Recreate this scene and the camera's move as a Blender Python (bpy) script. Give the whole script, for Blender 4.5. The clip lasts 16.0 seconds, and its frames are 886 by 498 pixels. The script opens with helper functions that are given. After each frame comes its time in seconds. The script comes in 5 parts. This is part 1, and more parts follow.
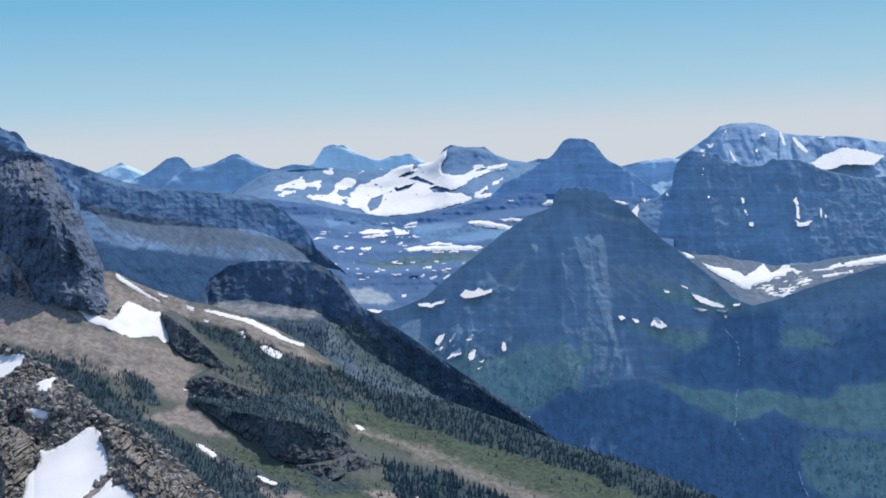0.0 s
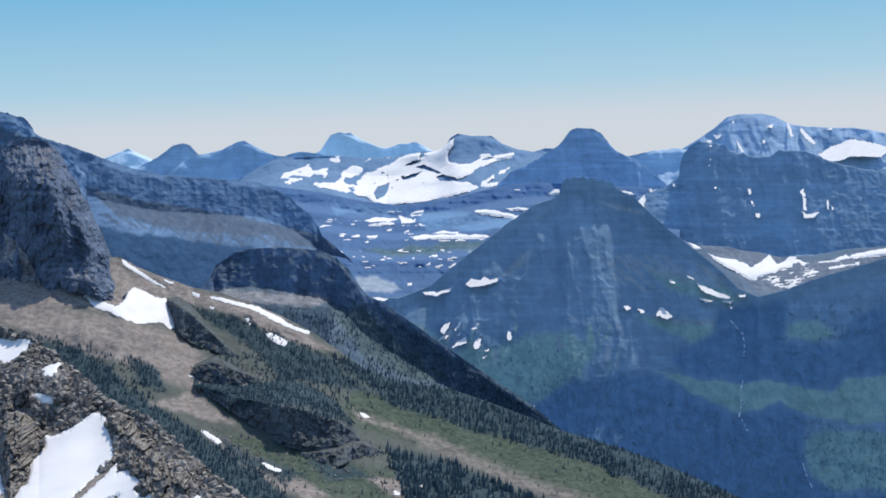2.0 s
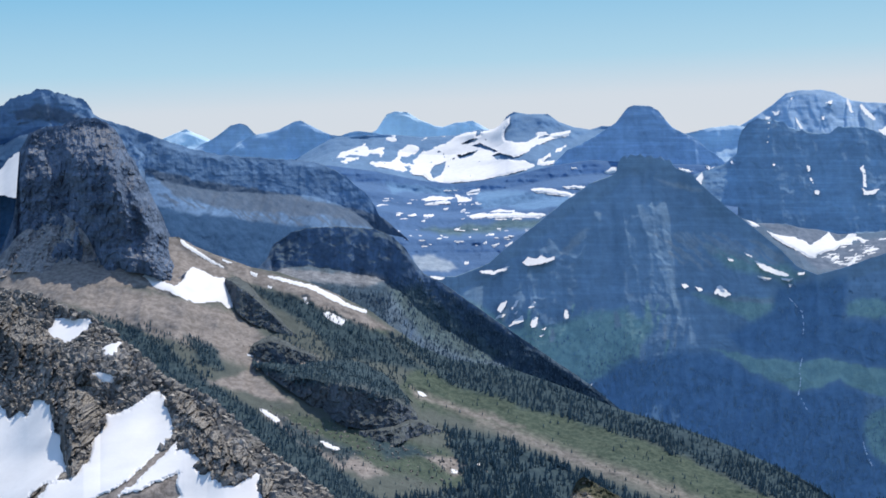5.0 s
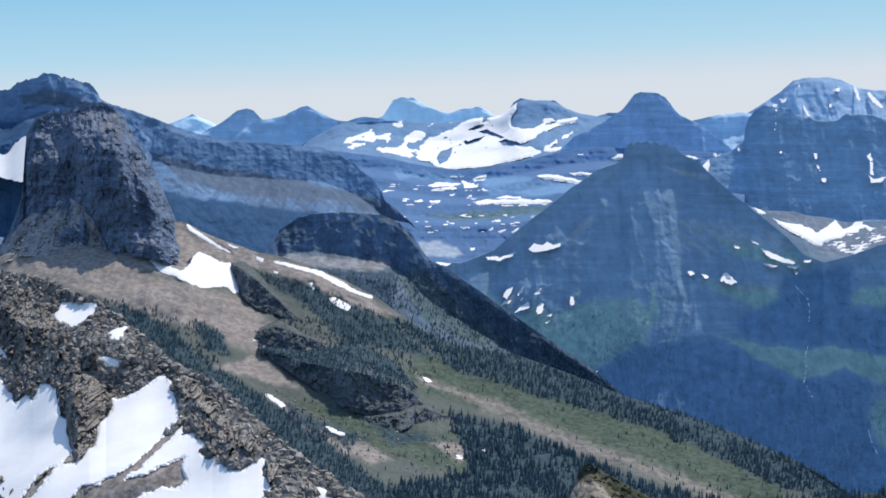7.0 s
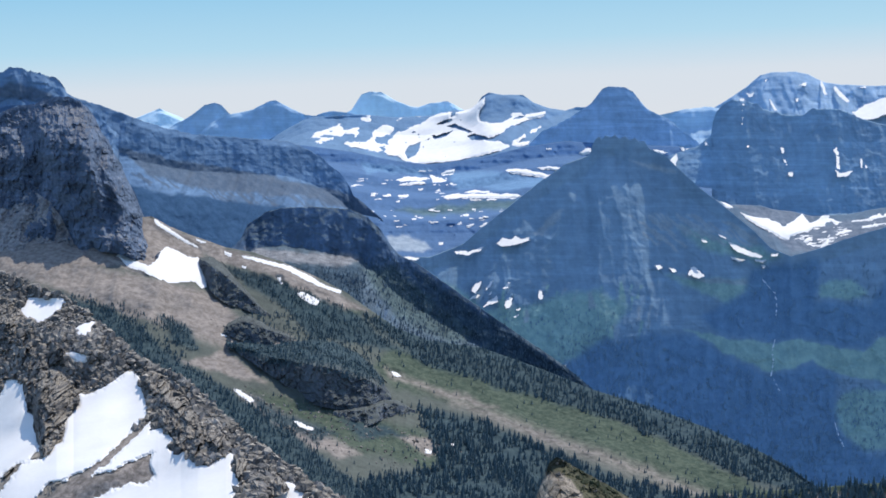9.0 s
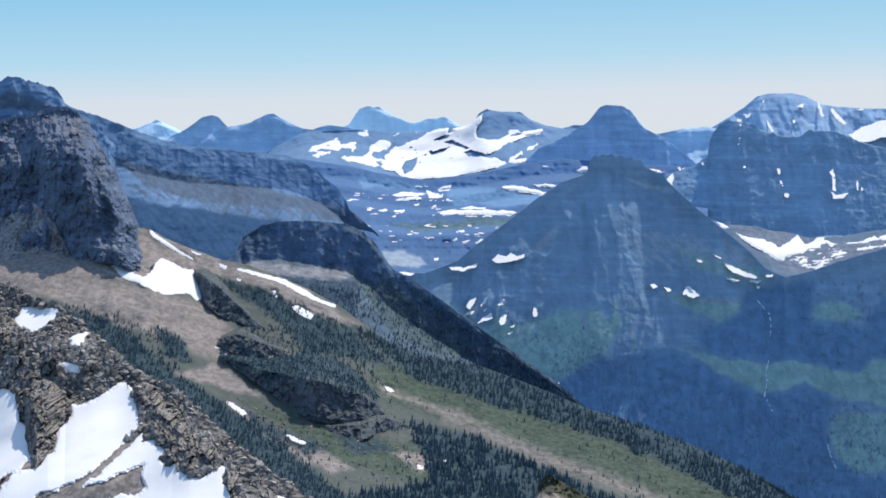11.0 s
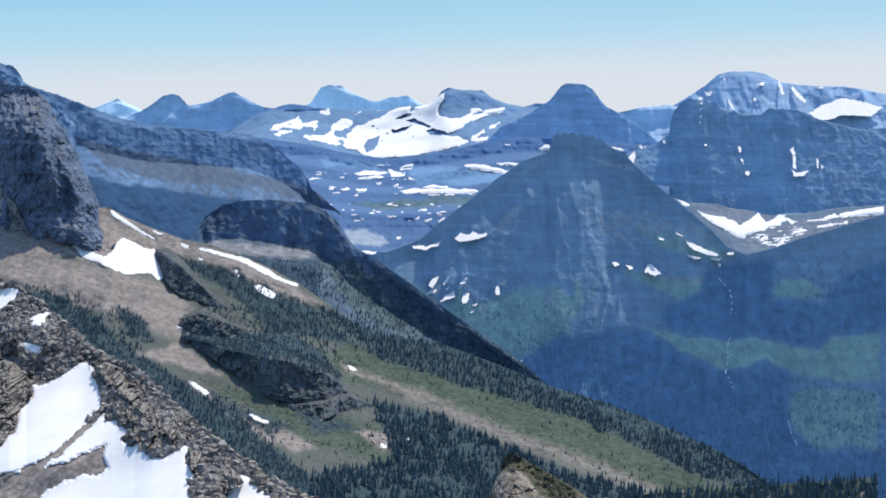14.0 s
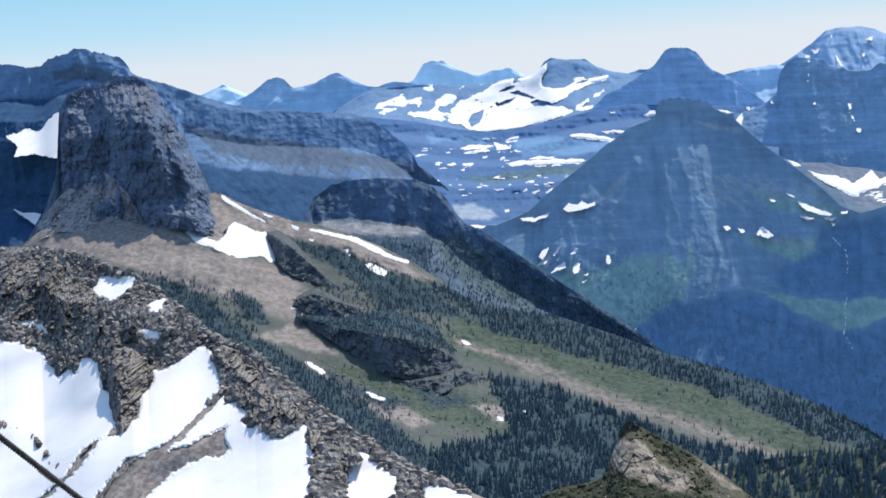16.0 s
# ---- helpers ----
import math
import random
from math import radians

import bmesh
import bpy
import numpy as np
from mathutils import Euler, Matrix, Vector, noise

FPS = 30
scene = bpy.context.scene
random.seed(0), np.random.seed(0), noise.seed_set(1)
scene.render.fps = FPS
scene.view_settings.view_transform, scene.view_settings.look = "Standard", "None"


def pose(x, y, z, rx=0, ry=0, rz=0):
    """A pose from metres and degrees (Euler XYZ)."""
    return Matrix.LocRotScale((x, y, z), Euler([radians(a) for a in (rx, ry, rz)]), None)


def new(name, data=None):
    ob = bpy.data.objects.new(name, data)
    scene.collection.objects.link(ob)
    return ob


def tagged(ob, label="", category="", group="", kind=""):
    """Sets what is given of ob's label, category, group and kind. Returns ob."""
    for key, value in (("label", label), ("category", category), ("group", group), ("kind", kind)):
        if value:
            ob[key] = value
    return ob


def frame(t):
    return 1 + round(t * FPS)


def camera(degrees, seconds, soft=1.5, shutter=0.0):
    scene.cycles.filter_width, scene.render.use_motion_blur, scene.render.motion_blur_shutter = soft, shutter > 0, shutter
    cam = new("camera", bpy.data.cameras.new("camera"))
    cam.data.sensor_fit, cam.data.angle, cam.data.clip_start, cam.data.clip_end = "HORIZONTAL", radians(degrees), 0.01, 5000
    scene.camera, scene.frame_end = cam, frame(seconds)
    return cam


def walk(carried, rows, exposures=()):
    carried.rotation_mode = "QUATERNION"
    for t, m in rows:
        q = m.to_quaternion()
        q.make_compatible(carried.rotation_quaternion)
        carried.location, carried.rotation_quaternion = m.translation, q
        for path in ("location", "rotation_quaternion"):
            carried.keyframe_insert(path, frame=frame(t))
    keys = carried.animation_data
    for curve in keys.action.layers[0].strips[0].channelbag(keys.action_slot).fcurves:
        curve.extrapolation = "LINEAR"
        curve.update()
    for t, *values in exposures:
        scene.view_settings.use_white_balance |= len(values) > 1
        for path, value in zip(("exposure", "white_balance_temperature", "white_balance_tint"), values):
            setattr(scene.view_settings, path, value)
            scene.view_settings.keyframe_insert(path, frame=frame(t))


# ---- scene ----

# ---------------------------------------------------------------- camera
EYE = 700.0
HOME = pose(0, 0, EYE, 90 - 4.27, 0, 0)
cam = camera(31.0, 16.0, soft=1.7)
TURNS = [
    (0.0, -1.87, -1.33, -0.43), (0.5, -1.63, -1.33, -0.18), (1.0, -1.81, -1.62, -0.06),
    (1.5, -1.62, -1.51, 0.07), (2.0, -1.46, -1.12, 0.04), (2.5, -1.49, -0.69, 0.13),
    (3.0, -1.34, -0.15, 0.28), (3.5, -0.99, 0.81, -0.26), (6.0, -0.38, 1.02, -0.08),
    (6.5, -0.1, 1.33, -0.05), (7.0, -0.2, 1.13, 0.1), (7.5, -0.13, 0.63, 0.12),
    (8.0, -0.28, 0.37, 0.0), (8.5, -0.07, 0.0, 0.06), (9.0, 0.0, 0.0, 0.0),
    (9.5, -0.22, 0.16, 0.27), (10.0, -0.59, -0.16, 0.9), (12.5, -0.21, -0.35, 0.66),
    (13.0, 0.58, -0.92, 0.4), (13.5, 0.3, -1.26, 0.93), (14.0, 0.19, -1.52, 0.69),
    (14.5, 0.65, 1.65, 0.15), (15.0, 1.38, 1.41, -1.16), (15.5, 1.01, 0.85, -1.38),
    (16.0, 1.14, 2.39, -1.67),
]


def turned(wx, wy, wz):
    """The home pose, turned in the hand by a small rotation vector in degrees."""
    w = Vector((wx, -wy, -wz))
    turn = Matrix.Rotation(radians(-w.length), 4, w.normalized()) if w.length > 1e-6 else Matrix.Identity(4)
    return HOME @ turn


walk(cam, [(t, turned(*w)) for t, *w in TURNS], [(0.0, -0.08), (3.5, -0.02), (7.0, 0.08), (9.0, 0.10), (14.0, 0.12), (15.0, 0.2), (16.0, 0.22)])

# ---------------------------------------------------------------- sky, sun
SUN_UP, SUN_RIGHT = 60.0, 38.0
world = bpy.data.worlds.new("sky")
scene.world = world
world.use_nodes = True
wn, wl = world.node_tree.nodes, world.node_tree.links
wn.clear()
w_out = wn.new("ShaderNodeOutputWorld")
w_bg = wn.new("ShaderNodeBackground")
w_sky = wn.new("ShaderNodeTexSky")
w_sky.sky_type = "NISHITA"
w_sky.sun_disc = False
w_sky.sun_elevation = radians(SUN_UP)
w_sky.sun_rotation = radians(SUN_RIGHT)
w_sky.altitude = 2400
w_sky.air_density, w_sky.dust_density, w_sky.ozone_density = 1.0, 0.6, 1.5
w_tc = wn.new("ShaderNodeTexCoord")
w_sep = wn.new("ShaderNodeSeparateXYZ")
w_lean = wn.new("ShaderNodeMath")
w_lean.operation = "MULTIPLY_ADD"
w_lean.inputs[1].default_value = -0.04
w_near = wn.new("ShaderNodeValToRGB")
near = w_near.color_ramp
for k, (at, tone) in enumerate(((0.0, (0.668, 0.702, 0.754)), (0.030, (0.640, 0.702, 0.774)), (0.055, (0.420, 0.649, 0.802)), (0.115, (0.196, 0.497, 0.764)))):
    el = near.elements[k] if k < 2 else near.elements.new(at)
    el.position, el.color = at, (*tone, 1)
w_gain = wn.new("ShaderNodeVectorMath")
w_gain.operation = "SCALE"
w_gain.inputs["Scale"].default_value = 1 / 0.13
w_fade = wn.new("ShaderNodeMapRange")
w_fade.interpolation_type = "SMOOTHSTEP"
w_fade.inputs[1].default_value, w_fade.inputs[2].default_value = 0.10, 0.45
w_mix = wn.new("ShaderNodeMix")
w_mix.data_type = "RGBA"
wl.new(w_tc.outputs["Generated"], w_sep.inputs[0])
wl.new(w_sep.outputs["X"], w_lean.inputs[0])
wl.new(w_sep.outputs["Z"], w_lean.inputs[2])
wl.new(w_lean.outputs[0], w_near.inputs[0])
wl.new(w_near.outputs[0], w_gain.inputs[0])
wl.new(w_sep.outputs["Z"], w_fade.inputs[0])
wl.new(w_fade.outputs[0], w_mix.inputs[0])
wl.new(w_gain.outputs[0], w_mix.inputs[6])
w_high = wn.new("ShaderNodeVectorMath")
w_high.operation = "SCALE"
w_high.inputs["Scale"].default_value = 2.4
wl.new(w_sky.outputs[0], w_high.inputs[0])
wl.new(w_high.outputs[0], w_mix.inputs[7])
wl.new(w_mix.outputs[2], w_bg.inputs[0])
w_bg.inputs[1].default_value = 0.13
wl.new(w_bg.outputs[0], w_out.inputs[0])

sun_data = bpy.data.lights.new("sun", "SUN")
sun_data.energy, sun_data.angle, sun_data.color = 4.6, radians(0.53), (1.0, 0.94, 0.85)
sun = new("sun", sun_data)
to_sun = Vector((math.sin(radians(SUN_RIGHT)) * math.cos(radians(SUN_UP)),
                 math.cos(radians(SUN_RIGHT)) * math.cos(radians(SUN_UP)), math.sin(radians(SUN_UP))))
sun.matrix_world = Matrix.Translation(to_sun * 3000) @ to_sun.to_track_quat("Z", "Y").to_matrix().to_4x4()


# ---------------------------------------------------------------- noise on arrays
def lattice(ix, iy, iz, seed):
    h = (ix * 374761393 + iy * 668265263 + iz * 1274126177 + seed * 974634541) & 0xFFFFFFFF
    h = ((h ^ (h >> 13)) * 1103515245) & 0xFFFFFFFF
    h = ((h ^ (h >> 16)) * 374761393) & 0xFFFFFFFF
    return ((h ^ (h >> 15)) & 0xFFFFFF) / 0xFFFFFF


def value_noise(x, y, z=0.0, seed=0):
    """Smooth noise from -1 to 1 over arrays."""
    x, y, z = np.broadcast_arrays(np.asarray(x, float), np.asarray(y, float), np.asarray(z, float))
    ix, iy, iz = (np.floor(v).astype(np.int64) for v in (x, y, z))
    fx, fy, fz = x - ix, y - iy, z - iz
    fx, fy, fz = (v * v * v * (v * (v * 6 - 15) + 10) for v in (fx, fy, fz))
    total = 0
    for dx in (0, 1):
        for dy in (0, 1):
            for dz in (0, 1):
                wgt = (fx if dx else 1 - fx) * (fy if dy else 1 - fy) * (fz if dz else 1 - fz)
                total = total + wgt * lattice(ix + dx, iy + dy, iz + dz, seed)
    return total * 2 - 1


def fbm(x, y, z=0.0, octaves=4, seed=0, gain=0.5, ridged=False):
    total, amp, norm = 0, 1.0, 0.0
    for k in range(octaves):
        c, n = math.cos(0.7 + 1.9 * k), math.sin(0.7 + 1.9 * k)
        f = 2.03 ** k
        v = value_noise((c * x - n * y) * f + 0.37 * z, (n * x + c * y) * f - 0.21 * z, z * f, seed + 17 * k)
        total = total + amp * ((1 - 2 * np.abs(v)) if ridged else v)
        norm += amp
        amp *= gain
    return total / norm


def cells(x, y, seed=0):
    """Tilted blocks: the height of each cell's face, from about -1 to 1."""
    ix, iy = np.floor(x).astype(np.int64), np.floor(y).astype(np.int64)
    nearest, face = np.full(x.shape, 9.0), np.zeros(x.shape)
    for dx in (-1, 0, 1):
        for dy in (-1, 0, 1):
            cx, cy = ix + dx, iy + dy
            r0, r1, r2, r3, r4 = (lattice(cx, cy, 0 * cx, seed + k) for k in range(5))
            ox, oy = x - cx - r0, y - cy - r1
            r = ox * ox + oy * oy
            face = np.where(r < nearest, (r2 * 2 - 1) + 1.7 * ((r3 * 2 - 1) * ox + (r4 * 2 - 1) * oy), face)
            nearest = np.minimum(nearest, r)
    return face


def smooth(lo, hi, v):
    v = np.clip((v - lo) / (hi - lo), 0, 1)
    return v * v * (3 - 2 * v)


# ---------------------------------------------------------------- places by pixel position in the home camera view
REACH = 784 / math.tan(radians(15.5))
DIP = radians(-4.27)


def spot(a, b, d):
    """The place d metres ahead through pixel (a, b) of the home camera view."""
    a, b, d = np.broadcast_arrays(np.asarray(a, float), np.asarray(b, float), np.asarray(d, float))
    right, up = (a - 784) / REACH, (441 - b) / REACH
    ahead, rise = math.cos(DIP) - up * math.sin(DIP), math.sin(DIP) + up * math.cos(DIP)
    k = d / ahead
    return np.stack([right * k, d, EYE + rise * k], axis=-1)


def curve(points, col):
    xs, ys = [p[0] for p in points], [p[col] for p in points]
    return lambda a: np.interp(a, xs, ys)


def inside(a, b, poly):
    """Signed distance to a closed outline, positive inside."""
    p = np.array(poly, float).reshape(-1, 2)
    q = np.roll(p, -1, axis=0)
    best, odd = np.full(np.shape(a), 1e18), np.zeros(np.shape(a), bool)
    for (x0, y0), (x1, y1) in zip(p, q):
        ex, ey = x1 - x0, y1 - y0
        t = np.clip(((a - x0) * ex + (b - y0) * ey) / (ex * ex + ey * ey + 1e-9), 0, 1)
        best = np.minimum(best, (a - x0 - t * ex) ** 2 + (b - y0 - t * ey) ** 2)
        if y0 != y1:
            odd ^= ((y0 > b) != (y1 > b)) & (a < ex * (b - y0) / (y1 - y0) + x0)
    return np.where(odd, 1, -1) * np.sqrt(best)


# ---------------------------------------------------------------- meshes
def mesh_from(name, verts, faces, material, smooth_shade=True):
    """A mesh of quads or triangles from arrays."""
    me = bpy.data.meshes.new(name)
    verts, faces = np.asarray(verts, np.float32), np.asarray(faces, np.int32)
    n, k = faces.shape
    me.vertices.add(len(verts))
    me.vertices.foreach_set("co", verts.ravel())
    me.loops.add(n * k)
    me.loops.foreach_set("vertex_index", faces.ravel())
    me.polygons.add(n)
    me.polygons.foreach_set("loop_start", np.arange(0, n * k, k, dtype=np.int32))
    me.polygons.foreach_set("use_smooth", np.full(n, smooth_shade))
    me.update(calc_edges=True)
    me.validate()
    me.materials.append(material)
    return me


def grid_faces(rows, cols):
    i = np.arange(rows * cols).reshape(rows, cols)
    return np.stack([i[:-1, :-1], i[1:, :-1], i[1:, 1:], i[:-1, 1:]], axis=-1).reshape(-1, 4)


class Slope:
    """A mountainside: from its crest line down to its foot line, each a row of (a, b, d)."""

    def __init__(self, crest, foot, profile=((0, 0), (1, 1)), relief=20.0, size=120.0, gully=0.0, gully_size=60.0,
                 strata=0.0, bed=25.0, jag=1.5, jag_size=14.0, seed=1, base=None, octaves=5, blocks=(), skirt=True):
        self.crest, self.foot = crest, foot
        self.cb, self.cd, self.fb, self.fd = curve(crest, 1), curve(crest, 2), curve(foot, 1), curve(foot, 2)
        self.profile, self.relief, self.size, self.seed = profile, relief, size, seed
        self.gully, self.gully_size, self.strata, self.bed = gully, gully_size, 0.27 * strata, bed
        self.jag, self.jag_size, self.base, self.octaves, self.blocks = jag, jag_size, base, octaves, blocks
        self.skirt, self.upright, self.facets, self.spines, self.calm = skirt, 1.25, False, (), ()
        spread = np.arange(crest[0][0] - 60, crest[-1][0] + 61, 2.0)
        soft = np.convolve(np.interp(spread, [p[0] for p in crest], [p[1] for p in crest]), np.hanning(27) / np.hanning(27).sum(), "same")
        self.cs = lambda a: np.interp(a, spread[14:-14], soft[14:-14])

    def top(self, a):
        return self.cb(a) + self.jag * fbm(a / self.jag_size, 0.5, 0, 4, self.seed + 5, 0.65)

    def depth(self, a, b, plain=False):
        top, low = self.cs(a), self.fb(a)
        w = np.clip((b - top) / np.maximum(low - top, 2.0), 0, 1)
        g = np.interp(w, [p[0] for p in self.profile], [p[1] for p in self.profile])
        if self.base:
            hi, lo = self.base.depth(a, top) + self.cd(a), self.base.depth(a, low) + self.fd(a)
        else:
            hi, lo = self.cd(a), self.fd(a)
        d = hi + (lo - hi) * g
        p = spot(a, b, d)
        x, z = p[..., 0], p[..., 2]
        ease = smooth(0.0, 0.05, w) * 0.8 + 0.2
        s = self.size
        d = d - ease * self.relief * fbm(x / s, z / s, d / s, 2 if plain else self.octaves, self.seed, 0.52)
        if self.gully and not plain:
            warp = 0.5 * fbm(x / s, z / s, 0, 2, self.seed + 3)
            d = d - ease * self.gully * fbm(x / self.gully_size + warp, z / (self.gully_size * 5), 0, 3, self.seed + 9, 0.5, True)
        for a0, b0, a1, b1, amp, width in self.spines:
            off = np.abs(a - (a0 + (a1 - a0) * (b - b0) / (b1 - b0)) + 12 * fbm(b / 40, 0.5, 0, 3, self.seed + 2)) / width
            d = d - amp * 0.5 * (1 + np.cos(np.pi * np.minimum(1, off))) * smooth(b0 - 5, b0 + 90, b) * (1 - 0.8 * smooth(b1 - 50, b1 + 60, b))
        for amp, size in () if plain else self.blocks:
            wx = 0.4 * size * fbm(x / size, z / size, 0, 2, self.seed + 31)
            d = d - ease * amp * cells((x + wx + 0.35 * z) / size, (z * self.upright - 0.2 * x + wx) / size, self.seed + int(size * 10))
        if self.strata and not plain:
            lay = z / self.bed + 0.9 * value_noise(x / 400.0, z / (2.3 * self.bed), 0, self.seed + 21) + 0.3 * fbm(x / 130.0, z / 90.0, 0, 3, self.seed + 22)
            step = lay - np.floor(lay)
            d = d - ease * self.strata * (smooth(0.0, 0.75, 1 - step) - 0.5) * (0.6 + 0.4 * value_noise(np.floor(lay) * 3.7, x / 200.0, 0, self.seed))
        if self.calm and not plain:
            still = np.zeros(np.shape(d))
            for poly in self.calm:
                still = np.maximum(still, smooth(-7, 1, inside(a, b, poly)))
            d = d + (self.depth(a, b, True) - d) * still
        return d

    def place(self, a, b, lift=0.0):
        return spot(a, b, self.depth(a, b) - lift)

    def build(self, name, material, step=2.5, rows=None, cover=None, parts=()):
        a0, a1 = self.crest[0][0], self.crest[-1][0]
        cols = int((a1 - a0) / step) + 1
        a = np.linspace(a0, a1, cols)
        top, low = self.top(a), np.maximum(self.fb(a), self.top(a) + 2)
        rows = rows or max(8, int(np.max(low - top) / step))
        w = np.linspace(0, 1, rows)[:, None]
        A = np.broadcast_to(a, (rows, cols))
        B = top + (low - top) * w
        body = self.place(A, B)
        first, last = body[0], body[-1]
        back = []
        for k in (0.08, 0.35, 1.0):
            r = first.copy()
            drop = first[:, 2] * k
            r[:, 2] -= drop
            grow = 1 + drop * 0.75 / r[:, 1]
            r[:, 1] *= grow
            r[:, 0] *= grow
            back.append(r)
        if self.skirt:
            skirt = last.copy()
            skirt[:, 2] = -2
            skirt[:, :2] *= 0.92
            full, pad = np.concatenate([np.stack(back[::-1]), body, skirt[None]]), (3, 1)
        else:
            full, pad = body, (0, 0)
        col = np.zeros((rows, cols, 4))
        col[..., 3] = 1
        wa = A + 7 * fbm(A / 26, B / 26, 0, 4, 71, 0.6)
        wb = B + 7 * fbm(A / 26, B / 26, 0, 4, 83, 0.6)
        for channel, soft, poly in cover or ():
            col[..., channel] = np.maximum(col[..., channel], smooth(-soft, soft, inside(wa, wb, poly)))
        if pad[0]:
            col = np.concatenate([np.repeat(col[:1], 3, 0), col, col[-1:]])

        def piece(title, r0, r1):
            me = mesh_from(title, full[r0:r1].reshape(-1, 3), grid_faces(r1 - r0, cols), material, not self.facets)
            at = me.color_attributes.new("cover", "FLOAT_COLOR", "POINT")
            at.data.foreach_set("color", col[r0:r1].astype(np.float32).ravel())
            return new(title, me)

        if not parts:
            return piece(name, 0, len(full))
        whole, r0 = new(name), 0
        for title, share in parts:
            r1 = len(full) if share >= 1 else pad[0] + int(rows * share)
            piece(title, r0, r1).parent = whole
            r0 = r1 - 1
        return whole


# ---------------------------------------------------------------- materials
def node(tree, kind, **inputs):
    n = tree.nodes.new(kind)
    for k, v in inputs.items():
        n.inputs[k].default_value = v
    return n


def ground_material(name, rock_a, rock_b, flat, grain=8.0, bump=0.6, steep=(0.45, 0.75), cover=None, bands=0.0, rough=0.95, bed=9.0):
    """Rock of two tones in beds, with debris (flat) on the gentler faces, and up to three kinds of ground cover."""
    m = bpy.data.materials.new(name)
    m.use_nodes = True
    t = m.node_tree
    L = t.links
    bsdf = t.nodes["Principled BSDF"]
    bsdf.inputs["Roughness"].default_value = rough
    bsdf.inputs["Specular IOR Level"].default_value = 0.1
    geo = t.nodes.new("ShaderNodeNewGeometry")
    big = node(t, "ShaderNodeTexNoise", Scale=1 / (grain * 9), Detail=5.0, Roughness=0.6)
    fine = node(t, "ShaderNodeTexNoise", Scale=1 / grain, Detail=6.0, Roughness=0.65)
    for n in (big, fine):
        L.new(geo.outputs["Position"], n.inputs["Vector"])

    def mix(fac, c1, c2, blend="MIX"):
        mx = t.nodes.new("ShaderNodeMix")
        mx.data_type, mx.blend_type = "RGBA", blend
        for sock, v in ((mx.inputs[0], fac), (mx.inputs[6], c1), (mx.inputs[7], c2)):
            if isinstance(v, (int, float)):
                sock.default_value = v
            elif isinstance(v, tuple):
                sock.default_value = (*v, 1)
            else:
                L.new(v, sock)
        return mx.outputs[2]

    def ramp(v, lo, hi):
        r = t.nodes.new("ShaderNodeMapRange")
        r.interpolation_type = "SMOOTHSTEP"
        r.inputs[1].default_value, r.inputs[2].default_value = lo, hi
        L.new(v, r.inputs[0])
        return r.outputs[0]

    def times(v, k):
        n = t.nodes.new("ShaderNodeMath")
        n.operation = "MULTIPLY"
        for sock, x in ((n.inputs[0], v), (n.inputs[1], k)):
            if isinstance(x, (int, float)):
                sock.default_value = x
            else:
                L.new(x, sock)
        return n.outputs[0]

    # Low bump gives weaker tone; on far rock this imitates haze.
    vary = 1.0 if bump > 0.55 else 0.45
    colour = mix(ramp(big.outputs[0], 0.35, 0.65), tuple((1 - 0.14 * vary) * c for c in rock_a), tuple((1 + 0.12 * vary) * c for c in rock_b))
    sep = t.nodes.new("ShaderNodeSeparateXYZ")
    L.new(geo.outputs["Position"], sep.inputs[0])
    if bands:
        wave = node(t, "ShaderNodeTexNoise", Scale=1 / bed, Detail=3.0, Roughness=0.6)
        flatten = t.nodes.new("ShaderNodeVectorMath")
        flatten.operation = "MULTIPLY"
        flatten.inputs[1].default_value = (0.05, 0.05, 1.0)
        L.new(geo.outputs["Position"], flatten.inputs[0])
        L.new(flatten.outputs[0], wave.inputs["Vector"])
        colour = mix(times(ramp(wave.outputs[0], 0.50, 0.62), bands), colour, tuple(min(1, c * 1.6) for c in rock_b))
        colour = mix(times(ramp(wave.outputs[0], 0.46, 0.36), 0.8 * bands), colour, tuple(c * 0.62 for c in rock_a))
    nsep = t.nodes.new("ShaderNodeSeparateXYZ")
    L.new(geo.outputs["Normal"], nsep.inputs[0])
    add = t.nodes.new("ShaderNodeMath")
    add.operation = "MULTIPLY_ADD"
    add.inputs[1].default_value = 0.35
    L.new(fine.outputs[0], add.inputs[0])
    L.new(nsep.outputs["Z"], add.inputs[2])
    colour = mix(ramp(add.outputs[0], steep[0] + 0.17, steep[1] + 0.17), colour, flat)
    if cover:
        at = t.nodes.new("ShaderNodeAttribute")
        at.attribute_name = "cover"
        cs = t.nodes.new("ShaderNodeSeparateColor")
        L.new(at.outputs["Color"], cs.inputs[0])
        for k, (c1, c2, share) in enumerate(cover):
            tone = mix(ramp(fine.outputs[0], 0.35, 0.65), c1, c2)
            colour = mix(times(cs.outputs[k], share), colour, tone)
    colour = mix(1.0, colour, mix(ramp(fine.outputs[0], 0.25, 0.75), (1 - 0.28 * vary,) * 3, (1 + 0.2 * vary,) * 3), "MULTIPLY")
    streak = 0.20 if bump > 0.55 else 0.05
    runs = node(t, "ShaderNodeTexNoise", Scale=1 / (grain * 1.3), Detail=4.0, Roughness=0.6)
    squeeze = t.nodes.new("ShaderNodeVectorMath")
    squeeze.operation = "MULTIPLY"
    squeeze.inputs[1].default_value = (1.0, 0.35, 0.10)
    L.new(geo.outputs["Position"], squeeze.inputs[0])
    L.new(squeeze.outputs[0], runs.inputs["Vector"])
